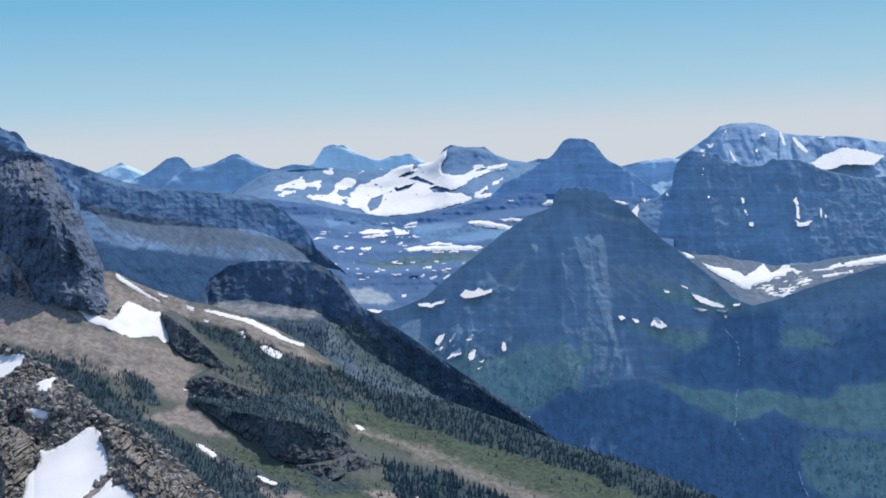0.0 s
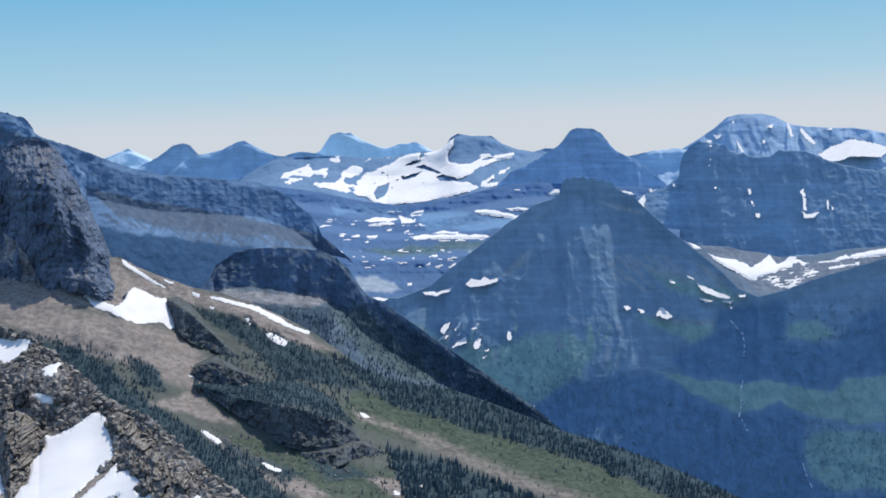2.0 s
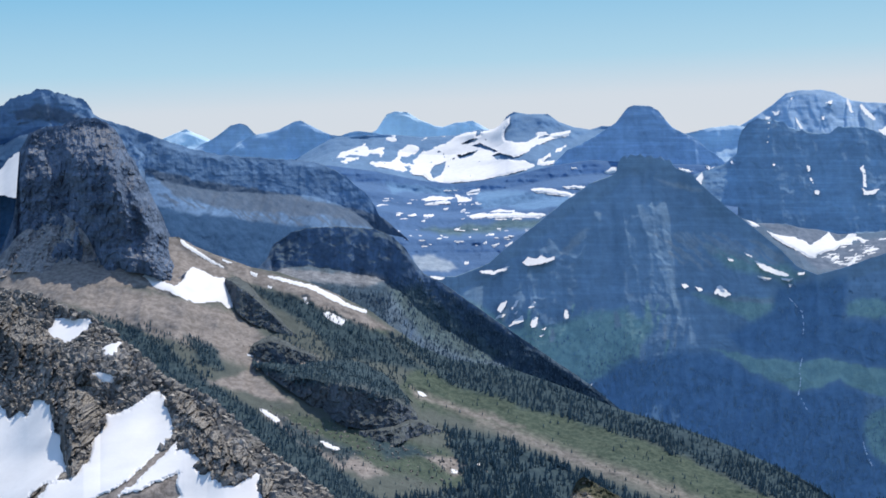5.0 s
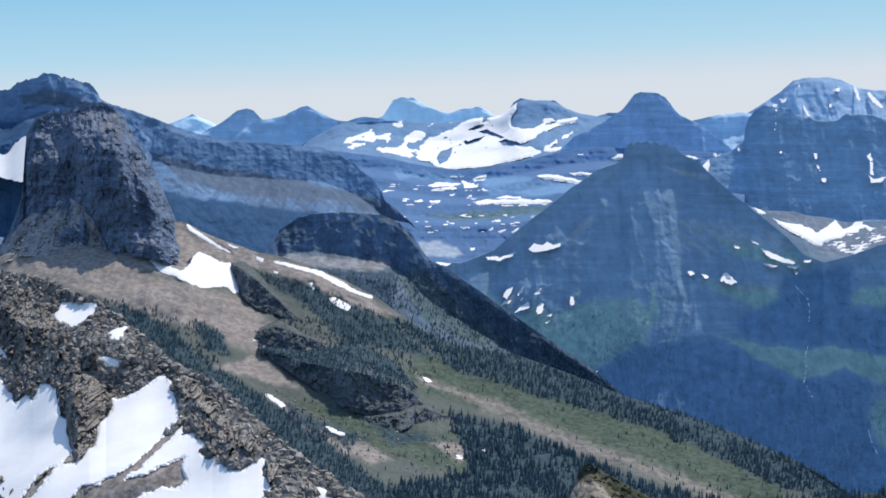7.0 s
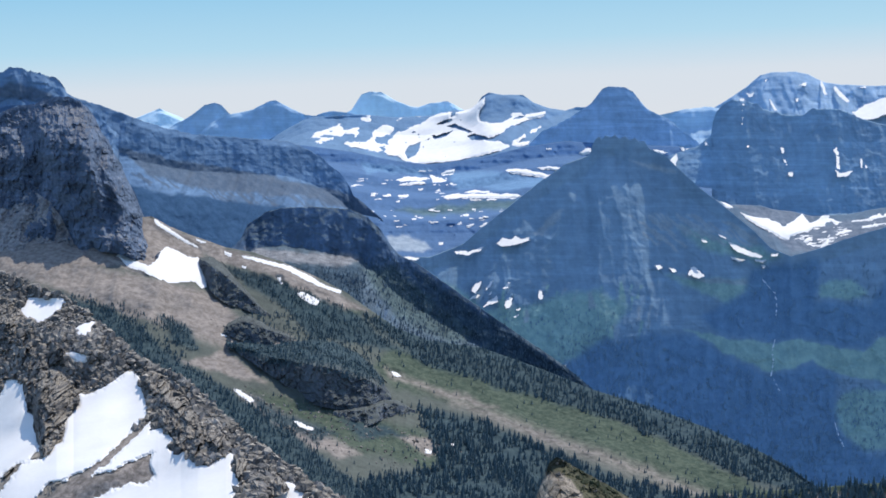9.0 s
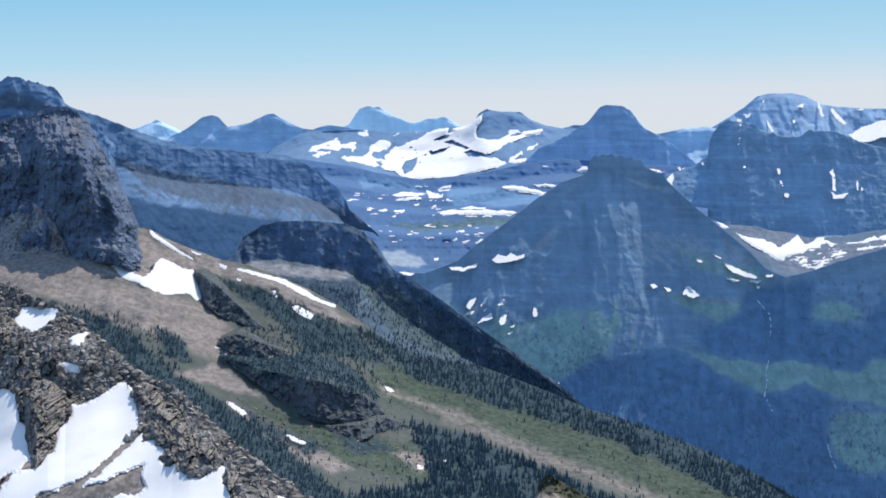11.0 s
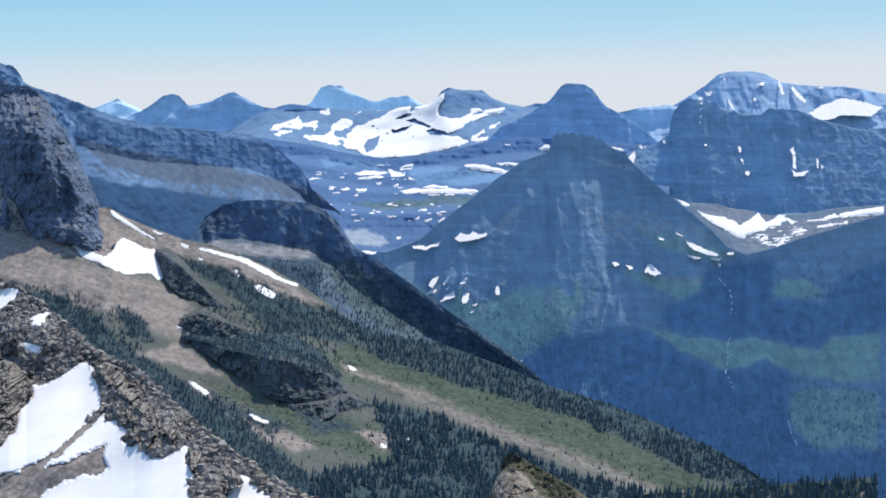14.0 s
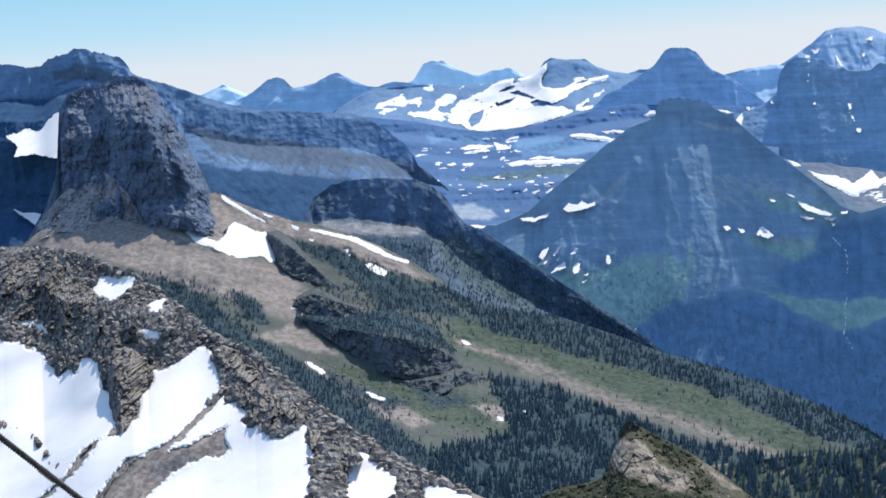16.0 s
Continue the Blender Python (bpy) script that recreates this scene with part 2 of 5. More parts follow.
    colour = mix(1.0, colour, mix(ramp(runs.outputs[0], 0.3, 0.7), (1 - streak,) * 3, (1 + 0.9 * streak,) * 3), "MULTIPLY")
    L.new(colour, bsdf.inputs["Base Color"])
    bn = t.nodes.new("ShaderNodeBump")
    bn.inputs["Strength"].default_value = min(1.0, bump)
    bn.inputs["Distance"].default_value = grain * (0.3 if bump > 0.55 else 0.2)
    L.new(fine.outputs[0], bn.inputs["Height"])
    L.new(bn.outputs[0], bsdf.inputs["Normal"])
    return m


def plain_material(name, c1, c2, scale, rough=0.8, bump=0.2, metal=0.0, spread=(0.35, 0.65)):
    m = bpy.data.materials.new(name)
    m.use_nodes = True
    t = m.node_tree
    bsdf = t.nodes["Principled BSDF"]
    bsdf.inputs["Roughness"].default_value, bsdf.inputs["Metallic"].default_value = rough, metal
    bsdf.inputs["Specular IOR Level"].default_value = 0.2
    geo = t.nodes.new("ShaderNodeNewGeometry")
    n1 = node(t, "ShaderNodeTexNoise", Scale=1 / scale, Detail=6.0, Roughness=0.6)
    t.links.new(geo.outputs["Position"], n1.inputs["Vector"])
    r = t.nodes.new("ShaderNodeValToRGB")
    r.color_ramp.elements[0].position, r.color_ramp.elements[1].position = spread
    r.color_ramp.elements[0].color, r.color_ramp.elements[1].color = (*c1, 1), (*c2, 1)
    t.links.new(n1.outputs[0], r.inputs[0])
    t.links.new(r.outputs[0], bsdf.inputs["Base Color"])
    bn = t.nodes.new("ShaderNodeBump")
    bn.inputs["Strength"].default_value, bn.inputs["Distance"].default_value = bump, scale * 0.2
    t.links.new(n1.outputs[0], bn.inputs["Height"])
    t.links.new(bn.outputs[0], bsdf.inputs["Normal"])
    return m


GRASS = ((0.04, 0.062, 0.044), (0.076, 0.096, 0.066), 0.88)
SCREE = ((0.19, 0.163, 0.142), (0.265, 0.23, 0.202), 0.95)
# Woods floor brightened towards blue, with haze mixed into the colour.
WOODS = ((0.024, 0.046, 0.058), (0.044, 0.068, 0.074), 0.94)

snow_mat = plain_material("old_snow", (0.64, 0.622, 0.60), (0.71, 0.69, 0.665), 14.0, 0.7, 0.10, 0.0, (0.3, 0.6))
near_rock = ground_material("near_rock", (0.11, 0.105, 0.102), (0.175, 0.162, 0.15), (0.24, 0.215, 0.18), 1.6, 0.8, (0.6, 0.95), (GRASS, SCREE, WOODS))
# Crag: steep rock carries blue of haze and shade in its base colour.
crag_rock_hazed = ground_material("crag_rock_hazed", (0.088, 0.122, 0.18), (0.11, 0.143, 0.196), (0.175, 0.17, 0.168), 4.0, 0.6, (0.7, 1.0), (GRASS, SCREE, WOODS), 0.25)
spur_ground = ground_material("spur_ground", (0.10, 0.105, 0.102), (0.15, 0.15, 0.14), (0.09, 0.10, 0.086), 5.0, 0.5, (0.4, 0.8), (GRASS, SCREE, WOODS))
# Butte rock, scree and woods are tinted blue to stand for haze.
butte_rock_haze = ground_material("butte_rock_haze", (0.075, 0.125, 0.205), (0.095, 0.15, 0.235), (0.09, 0.125, 0.155), 10.0, 0.7, (0.4, 0.8),
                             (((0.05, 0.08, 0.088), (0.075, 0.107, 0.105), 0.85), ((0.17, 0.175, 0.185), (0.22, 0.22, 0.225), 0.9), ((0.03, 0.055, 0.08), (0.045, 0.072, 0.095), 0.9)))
# Distant rock and cover: haze is mixed into the base colours as blue.
FAR_HAZED_COVER = (((0.25, 0.385, 0.365), (0.31, 0.445, 0.39), 0.92), ((0.29, 0.345, 0.385), (0.35, 0.395, 0.425), 0.8), ((0.12, 0.222, 0.345), (0.135, 0.242, 0.37), 0.9))
mid_rock = ground_material("argillite_blue_haze", (0.20, 0.30, 0.395), (0.22, 0.32, 0.415), (0.19, 0.265, 0.32), 16.0, 0.4, (0.6, 1.0), FAR_HAZED_COVER, 0.16)
wall_rock = ground_material("cliff_argillite_haze", (0.185, 0.29, 0.405), (0.205, 0.315, 0.43), (0.18, 0.27, 0.35), 16.0, 0.4, (0.6, 1.0), FAR_HAZED_COVER, 0.22)
behind_rock = ground_material("banded_argillite_pale_haze", (0.26, 0.385, 0.54), (0.285, 0.41, 0.565), (0.25, 0.35, 0.45), 18.0, 0.4, (0.6, 1.0), FAR_HAZED_COVER, 0.25)
# Basin and ridge: same painted haze, blue in rock and cover.
BASIN_HAZED_COVER = (((0.07, 0.125, 0.14), (0.10, 0.155, 0.155), 0.85), FAR_HAZED_COVER[1], FAR_HAZED_COVER[2])
RIDGE_HAZED_COVER = (FAR_HAZED_COVER[0], ((0.068, 0.095, 0.135), (0.10, 0.125, 0.158), 0.8), ((0.018, 0.058, 0.122), (0.027, 0.069, 0.135), 0.92))
ridge_rock = ground_material("banded_argillite_haze", (0.115, 0.195, 0.31), (0.135, 0.22, 0.335), (0.06, 0.105, 0.17), 16.0, 0.5, (0.6, 1.0), RIDGE_HAZED_COVER, 0.2)
basin_rock = ground_material("basin_argillite_haze", (0.085, 0.17, 0.32), (0.11, 0.20, 0.345), (0.075, 0.14, 0.25), 16.0, 0.5, (0.6, 1.0), BASIN_HAZED_COVER, 0.25)
# Horizon peaks: aerial haze painted as pale blue, palest on the farthest.
far_rock = ground_material("limestone_blue_haze", (0.34, 0.49, 0.65), (0.37, 0.52, 0.68), (0.31, 0.43, 0.54), 30.0, 0.3, (0.6, 1.0), None, 0.15)
last_rock = ground_material("limestone_palest_haze", (0.52, 0.69, 0.79), (0.55, 0.71, 0.81), (0.46, 0.59, 0.68), 40.0, 0.2, (0.6, 1.0), None, 0.1)
glacier_rock = ground_material("limestone_grey_haze", (0.145, 0.25, 0.385), (0.165, 0.275, 0.41), (0.13, 0.215, 0.32), 24.0, 0.3, (0.6, 1.0), None, 0.12)
gully_rock = ground_material("gullied_limestone_haze", (0.30, 0.43, 0.58), (0.33, 0.46, 0.61), (0.27, 0.37, 0.48), 24.0, 0.3, (0.6, 1.0), None, 0.18)
knob_rock = ground_material("knob_rock", (0.085, 0.10, 0.125), (0.12, 0.132, 0.15), (0.085, 0.095, 0.092), 6.0, 0.8, (0.4, 0.7), (GRASS, SCREE, WOODS), 0.2)
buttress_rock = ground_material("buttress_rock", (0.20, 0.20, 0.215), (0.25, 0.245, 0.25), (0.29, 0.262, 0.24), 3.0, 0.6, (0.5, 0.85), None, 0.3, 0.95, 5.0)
# Bowl debris blued in its base colour for the haze before it.
bowl_rock_haze = ground_material("moraine", (0.11, 0.165, 0.235), (0.125, 0.185, 0.255), (0.11, 0.155, 0.20), 12.0, 0.4, (0.6, 1.0), (((0.10, 0.15, 0.15), (0.13, 0.17, 0.16), 0.8), ((0.12, 0.148, 0.19), (0.155, 0.18, 0.215), 0.9), ((0.08, 0.13, 0.19), (0.09, 0.15, 0.21), 0.9)))
knoll_rock = ground_material("knoll_ground", (0.045, 0.045, 0.03), (0.10, 0.09, 0.065), (0.075, 0.072, 0.045), 1.2, 0.9, (0.45, 0.8), (GRASS, ((0.17, 0.145, 0.115), (0.30, 0.255, 0.205), 0.9), ((0.02, 0.026, 0.016), (0.05, 0.055, 0.032), 0.9)))


# ---------------------------------------------------------------- the land
# Outlines fit the home camera view; distances are squeezed inside its 5000 m clip.
def mountain(slope, name, material, label, step=2.5, cover=None, category="mountain", kind="", parts=()):
    ob = slope.build(name, material, step, None, cover, parts)
    return tagged(ob, label, category, "", kind)


def pts(d, *ab):
    return [(ab[i], ab[i + 1], d) for i in range(0, len(ab), 2)]


# the floor of the valleys, out to the horizon
gx, gy = np.meshgrid(np.linspace(-6000, 6000, 81), np.linspace(-6000, 9000, 101))
gz = -6 + 5 * fbm(gx / 700, gy / 700, 0, 4, 3)
ground = new("ground", mesh_from("ground", np.stack([gx, gy, gz], -1).reshape(-1, 3), grid_faces(101, 81), spur_ground))
tagged(ground, "dark green wooded valley floor between the mountains", "ground", "", "structure")

CLIFF = ((0, 0), (0.35, 0.10), (0.5, 0.22), (1, 1))
WALL = ((0, 0), (0.85, 0.35), (1, 1))

last_peak = Slope(pts(4780, 190, 240, 243, 208, 262, 200, 283, 192, 300, 200, 318, 207, 372, 240), pts(4600, 190, 330, 372, 330), relief=30, size=150, jag=1.0, seed=11)
mountain(last_peak, "distant_peak", last_rock, "haze-tinted pale blue pointed peak far off on the horizon", 2.0)
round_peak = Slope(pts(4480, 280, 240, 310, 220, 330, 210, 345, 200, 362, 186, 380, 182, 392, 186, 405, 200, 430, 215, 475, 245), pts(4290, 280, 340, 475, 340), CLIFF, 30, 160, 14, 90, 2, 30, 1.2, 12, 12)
mountain(round_peak, "round_peak", far_rock, "haze-tinted blue-grey round-topped rocky peak in the distance", 2.0)
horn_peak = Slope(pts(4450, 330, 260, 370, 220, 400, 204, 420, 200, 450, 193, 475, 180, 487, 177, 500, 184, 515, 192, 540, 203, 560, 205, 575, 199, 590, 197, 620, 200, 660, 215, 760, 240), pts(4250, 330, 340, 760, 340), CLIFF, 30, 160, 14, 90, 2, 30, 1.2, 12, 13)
mountain(horn_peak, "horn_peak", far_rock, "haze-tinted blue-grey peak with a small rock horn in the distance", 2.0)
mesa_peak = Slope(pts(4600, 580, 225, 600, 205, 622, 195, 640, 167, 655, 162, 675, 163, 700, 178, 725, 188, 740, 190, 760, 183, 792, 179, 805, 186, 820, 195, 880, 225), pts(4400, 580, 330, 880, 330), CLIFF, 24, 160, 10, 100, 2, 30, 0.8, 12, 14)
mountain(mesa_peak, "mesa_peak", last_rock, "haze-tinted pale blue flat-topped peak behind the glacier", 2.0)
glacier_mountain = Slope(
    pts(4300, 430, 275, 480, 245, 520, 222, 545, 208, 580, 206, 640, 203, 700, 208, 760, 205, 800, 196, 830, 195, 843, 186, 852, 172, 865, 164, 890, 168, 925, 168, 945, 182, 970, 191, 1000, 196, 1020, 190, 1080, 190),
    pts(3900, 430, 290, 620, 290, 740, 320, 850, 310, 940, 290, 1080, 280), ((0, 0), (0.3, 0.2), (1, 1)), 34, 130, 10, 90, 2, 30, 0.8, 12, 15)
glacier_mountain.blocks = ()
mountain(glacier_mountain, "glacier_mountain", glacier_rock, "haze-tinted blue-grey mountain holding a broad white glacier", 2.0)
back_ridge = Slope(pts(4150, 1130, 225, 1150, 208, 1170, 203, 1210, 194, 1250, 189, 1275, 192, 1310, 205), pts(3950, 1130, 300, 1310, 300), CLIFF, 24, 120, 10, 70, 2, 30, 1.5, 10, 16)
mountain(back_ridge, "back_ridge", far_rock, "haze-tinted low blue rocky ridge between two higher mountains", 2.0)
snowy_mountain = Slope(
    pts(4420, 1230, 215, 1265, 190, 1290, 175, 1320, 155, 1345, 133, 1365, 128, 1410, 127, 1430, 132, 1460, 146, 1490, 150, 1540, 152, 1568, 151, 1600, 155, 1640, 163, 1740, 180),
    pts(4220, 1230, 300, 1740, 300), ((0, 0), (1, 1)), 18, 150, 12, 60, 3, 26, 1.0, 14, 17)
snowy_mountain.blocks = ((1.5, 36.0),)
mountain(snowy_mountain, "snowy_mountain", gully_rock, "haze-tinted high blue-grey mountain streaked with snow gullies", 2.0)
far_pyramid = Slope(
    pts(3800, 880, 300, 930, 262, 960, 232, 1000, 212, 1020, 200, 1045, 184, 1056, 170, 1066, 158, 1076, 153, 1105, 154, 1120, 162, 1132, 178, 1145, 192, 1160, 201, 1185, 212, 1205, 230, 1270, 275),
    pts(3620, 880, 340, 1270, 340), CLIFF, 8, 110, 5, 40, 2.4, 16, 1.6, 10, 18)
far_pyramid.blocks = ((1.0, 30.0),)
mountain(far_pyramid, "banded_pyramid_mountain", behind_rock, "haze-tinted dark blue pyramid mountain with banded cliffs and blunt summit", 2.0)

basin = Slope(
    pts(3750, 440, 250, 540, 258, 620, 268, 700, 285, 760, 291, 850, 279, 930, 260, 1000, 250, 1100, 256, 1200, 260, 1260, 270),
    pts(2700, 440, 500, 1260, 500), ((0, 0), (0.10, 0.03), (0.16, 0.25), (0.24, 0.29), (0.30, 0.48), (0.42, 0.55), (0.48, 0.75), (0.62, 0.8), (1, 1)), 12, 110, 4, 60, 9, 13, 0.8, 20, 19)
basin.blocks = ((1.4, 26.0), (0.8, 11.0))
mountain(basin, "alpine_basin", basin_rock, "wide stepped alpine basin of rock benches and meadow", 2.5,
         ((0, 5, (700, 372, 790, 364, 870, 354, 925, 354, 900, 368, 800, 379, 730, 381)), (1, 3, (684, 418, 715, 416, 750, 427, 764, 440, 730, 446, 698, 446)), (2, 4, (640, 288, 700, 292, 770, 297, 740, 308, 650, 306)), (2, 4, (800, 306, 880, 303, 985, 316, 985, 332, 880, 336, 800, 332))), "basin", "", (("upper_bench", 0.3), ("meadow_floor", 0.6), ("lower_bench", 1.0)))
right_wall = Slope(
    pts(3400, 1150, 300, 1180, 276, 1200, 271, 1235, 258, 1258, 240, 1262, 215, 1268, 198, 1277, 187, 1297, 176, 1318, 181, 1343, 184, 1350, 194, 1390, 203, 1422, 204, 1438, 192, 1480, 193, 1510, 203, 1525, 210, 1568, 222, 1605, 228, 1640, 225, 1740, 235),
    pts(3120, 1150, 380, 1300, 400, 1400, 420, 1500, 410, 1740, 390), WALL, 5, 90, 3, 30, 1.2, 14, 2.4, 8, 20)
right_wall.blocks = ((0.7, 24.0), (0.4, 9.0))
mountain(right_wall, "cliff_mountain", wall_rock, "haze-tinted long dark blue cliff-walled mountain with banded rock", 2.0, None, "mountain", "", (("upper_cliff", 0.45), ("lower_cliff", 1.0)))
bowl = Slope(
    pts(3130, 1190, 325, 1240, 345, 1290, 362, 1345, 364, 1370, 371, 1400, 374, 1440, 383, 1500, 380, 1560, 368, 1740, 355),
    pts(2850, 1190, 500, 1740, 500), ((0, 0), (1, 1)), 10, 60, 6, 40, 3, 12, 1.0, 14, 21)
mountain(bowl, "snow_bowl", bowl_rock_haze, "brown moraine bowl below the cliffs half filled with snow", 2.0,
         ((1, 3, (1296, 362, 1345, 364, 1400, 374, 1450, 384, 1440, 402, 1385, 402, 1340, 388)), (1, 5, (1360, 415, 1450, 398, 1568, 380, 1700, 380, 1700, 410, 1500, 425, 1460, 448, 1400, 446))), "bowl")
left_mountain = Slope(
    pts(2350, -330, 190, -200, 155, -117, 143, -85, 147, -60, 151, -42, 148, -30, 138, -16, 133, 4, 127, 15, 121, 27, 120, 60, 127, 85, 134, 100, 140, 110, 150, 118, 165, 160, 190, 210, 240),
    pts(2120, -330, 520, -40, 500, 210, 420), ((0, 0), (0.18, 0.08), (0.28, 0.42), (0.38, 0.5), (0.75, 0.6), (1, 1)), 12, 90, 8, 30, 1.4, 12, 4.5, 7, 22)
left_mountain.blocks = ((1.3, 24.0), (0.8, 9.0))
mountain(left_mountain, "high_shoulder_mountain", ridge_rock, "haze-tinted blue-grey rock shoulder with a pale scree apron", 2.0,
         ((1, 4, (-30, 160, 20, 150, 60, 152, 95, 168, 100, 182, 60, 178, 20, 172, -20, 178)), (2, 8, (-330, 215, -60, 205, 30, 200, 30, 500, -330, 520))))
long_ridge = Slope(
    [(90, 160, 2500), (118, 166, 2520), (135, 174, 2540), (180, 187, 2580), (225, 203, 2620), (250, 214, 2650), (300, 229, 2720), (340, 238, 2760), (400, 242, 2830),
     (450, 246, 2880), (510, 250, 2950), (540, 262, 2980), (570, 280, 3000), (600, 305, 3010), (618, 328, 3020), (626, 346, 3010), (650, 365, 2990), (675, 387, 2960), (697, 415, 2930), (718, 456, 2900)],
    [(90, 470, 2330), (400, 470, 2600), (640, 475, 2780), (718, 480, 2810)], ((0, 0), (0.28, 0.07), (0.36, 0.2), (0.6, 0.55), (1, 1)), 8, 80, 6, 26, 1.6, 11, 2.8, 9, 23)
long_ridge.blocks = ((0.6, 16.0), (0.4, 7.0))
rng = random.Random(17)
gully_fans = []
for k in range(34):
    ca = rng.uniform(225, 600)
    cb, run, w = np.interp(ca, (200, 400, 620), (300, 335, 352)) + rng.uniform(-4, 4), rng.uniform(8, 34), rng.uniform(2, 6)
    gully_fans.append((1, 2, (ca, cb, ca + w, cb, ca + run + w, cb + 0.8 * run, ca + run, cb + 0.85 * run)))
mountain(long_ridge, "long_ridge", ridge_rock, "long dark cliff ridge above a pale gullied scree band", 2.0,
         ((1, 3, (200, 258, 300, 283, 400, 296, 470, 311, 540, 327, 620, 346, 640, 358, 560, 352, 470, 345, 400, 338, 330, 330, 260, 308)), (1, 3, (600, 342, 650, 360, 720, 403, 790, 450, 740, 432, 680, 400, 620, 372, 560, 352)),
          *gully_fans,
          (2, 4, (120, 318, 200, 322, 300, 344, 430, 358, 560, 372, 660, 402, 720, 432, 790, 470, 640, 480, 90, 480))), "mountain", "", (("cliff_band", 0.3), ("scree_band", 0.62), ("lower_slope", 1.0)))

pyramid = Slope(
    [(600, 452, 2600), (700, 455, 2620), (760, 455, 2640), (820, 432, 2680), (850, 405, 2690), (900, 366, 2710), (950, 326, 2730), (1000, 291, 2740), (1040, 276, 2750), (1046, 270, 2750), (1049, 256, 2750), (1054, 246, 2750), (1061, 242, 2750), (1065, 247, 2750), (1071, 240, 2750), (1080, 243, 2750),
     (1088, 239, 2750), (1096, 246, 2750), (1106, 242, 2750), (1114, 248, 2750), (1124, 245, 2750), (1132, 251, 2750), (1140, 249, 2750), (1147, 261, 2750), (1152, 265, 2750), (1178, 276, 2740), (1200, 298, 2730), (1240, 334, 2710), (1290, 372, 2680), (1330, 405, 2660), (1365, 440, 2640), (1400, 454, 2620),
     (1450, 440, 2620), (1500, 422, 2620), (1568, 402, 2620), (1640, 380, 2620), (1740, 365, 2620)],
    pts(2432, 600, 960, 1740, 960), ((0, 0), (0.05, 0.015), (0.5, 0.48), (1, 1)), 3.5, 110, 3.0, 30, 0.8, 15, 1.0, 9, 24)
pyramid.spines = ((1078, 262, 1105, 620, 9, 240), (960, 330, 870, 560, 8, 90), (1230, 345, 1290, 520, 8, 70), (1500, 440, 1520, 640, 8, 120))
pyramid.blocks = ((0.45, 26.0), (0.25, 11.0))
cover = []
cover.append((0, 9, (700, 480, 790, 500, 860, 548, 930, 545, 1000, 520, 1060, 515, 1110, 540, 1095, 570, 1050, 625, 990, 645, 930, 610, 860, 590, 760, 540)))
cover.append((0, 3, (1214, 582, 1271, 595, 1330, 603, 1367, 607, 1411, 601, 1462, 611, 1526, 623, 1555, 600, 1640, 590, 1640, 680, 1569, 677, 1520, 671, 1475, 658, 1437, 639, 1399, 652, 1360, 658, 1310, 639, 1259, 607)))
cover.append((0, 6, (1475, 722, 1500, 690, 1569, 690, 1640, 700, 1640, 800, 1569, 790, 1530, 800, 1485, 760)))
cover.append((0, 6, (1450, 506, 1480, 497, 1510, 496, 1534, 522, 1500, 532, 1450, 525)))
cover.append((0, 7, (1180, 484, 1250, 494, 1330, 497, 1360, 502, 1320, 516, 1290, 540, 1230, 510)))
cover.append((1, 2, (1195, 482, 1250, 494, 1340, 497, 1320, 506, 1250, 503)))
cover.append((1, 3, (1110, 282, 1150, 292, 1196, 303, 1192, 309, 1140, 298)))
# Scree and grass streaks, with the flank's sunlit streaks painted in as cover.
cover.append((1, 4, (945, 412, 965, 392, 985, 376, 1000, 372, 985, 395, 960, 420)))
cover.append((0, 8, (1200, 400, 1270, 420, 1340, 440, 1380, 452, 1340, 466, 1240, 440)))
rng = random.Random(21)
for k in range(30):
    ca, cb, run = rng.uniform(1110, 1290), rng.uniform(378, 412), rng.uniform(22, 58)
    cover.append((1, 2, (ca, cb, ca + 5, cb - 1, ca + run, cb + 0.62 * run, ca + run - 5, cb + 0.68 * run)))
for k in range(22):
    ca, cb, run = rng.uniform(880, 1160), rng.uniform(500, 570), rng.uniform(15, 45)
    cover.append((1 if k % 4 == 0 else 0, 2, (ca, cb, ca + 5, cb, ca + rng.uniform(-14, 14), cb + run, ca - 4, cb + run)))
cover.append((2, 10, (1060, 600, 1214, 588, 1310, 642, 1360, 664, 1437, 645, 1480, 662, 1480, 720, 1490, 770, 1540, 806, 1700, 800, 1700, 960, 700, 960, 980, 660)))
# Woods, and the shaded cliff band above the bench painted navy.
cover.append((2, 8, (1330, 476, 1450, 456, 1450, 490, 1440, 535, 1540, 540, 1570, 490, 1700, 440, 1700, 585, 1550, 596, 1526, 618, 1462, 606, 1411, 597, 1367, 603, 1271, 590, 1240, 560, 1320, 520)))
mountain(pyramid, "pyramid_mountain", mid_rock, "haze-tinted steep blue pyramid mountain with wooded lower slopes", 2.2,
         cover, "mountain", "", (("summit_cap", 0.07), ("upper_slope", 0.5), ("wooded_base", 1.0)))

butte = Slope(
    [(300, 470, 1800), (380, 468, 1850), (425, 425, 1900), (438, 398, 1920), (470, 376, 1930), (500, 368, 1930), (560, 366, 1930), (620, 371, 1930), (650, 384, 1930), (672, 405, 1920), (690, 432, 1920), (705, 450, 1920),
     (740, 468, 1920), (800, 510, 1900), (900, 580, 1870), (1000, 648, 1830), (1050, 690, 1800), (1150, 740, 1780), (1250, 790, 1760)],
    pts(1720, 300, 560, 450, 540, 640, 620, 760, 700, 900, 760, 1050, 800, 1250, 880), ((0, 0), (0.35, 0.12), (0.5, 0.4), (1, 1)), 6, 60, 4, 18, 1.6, 9, 1.2, 7, 25)
butte.blocks = ((1.0, 12.0), (0.6, 5.0))
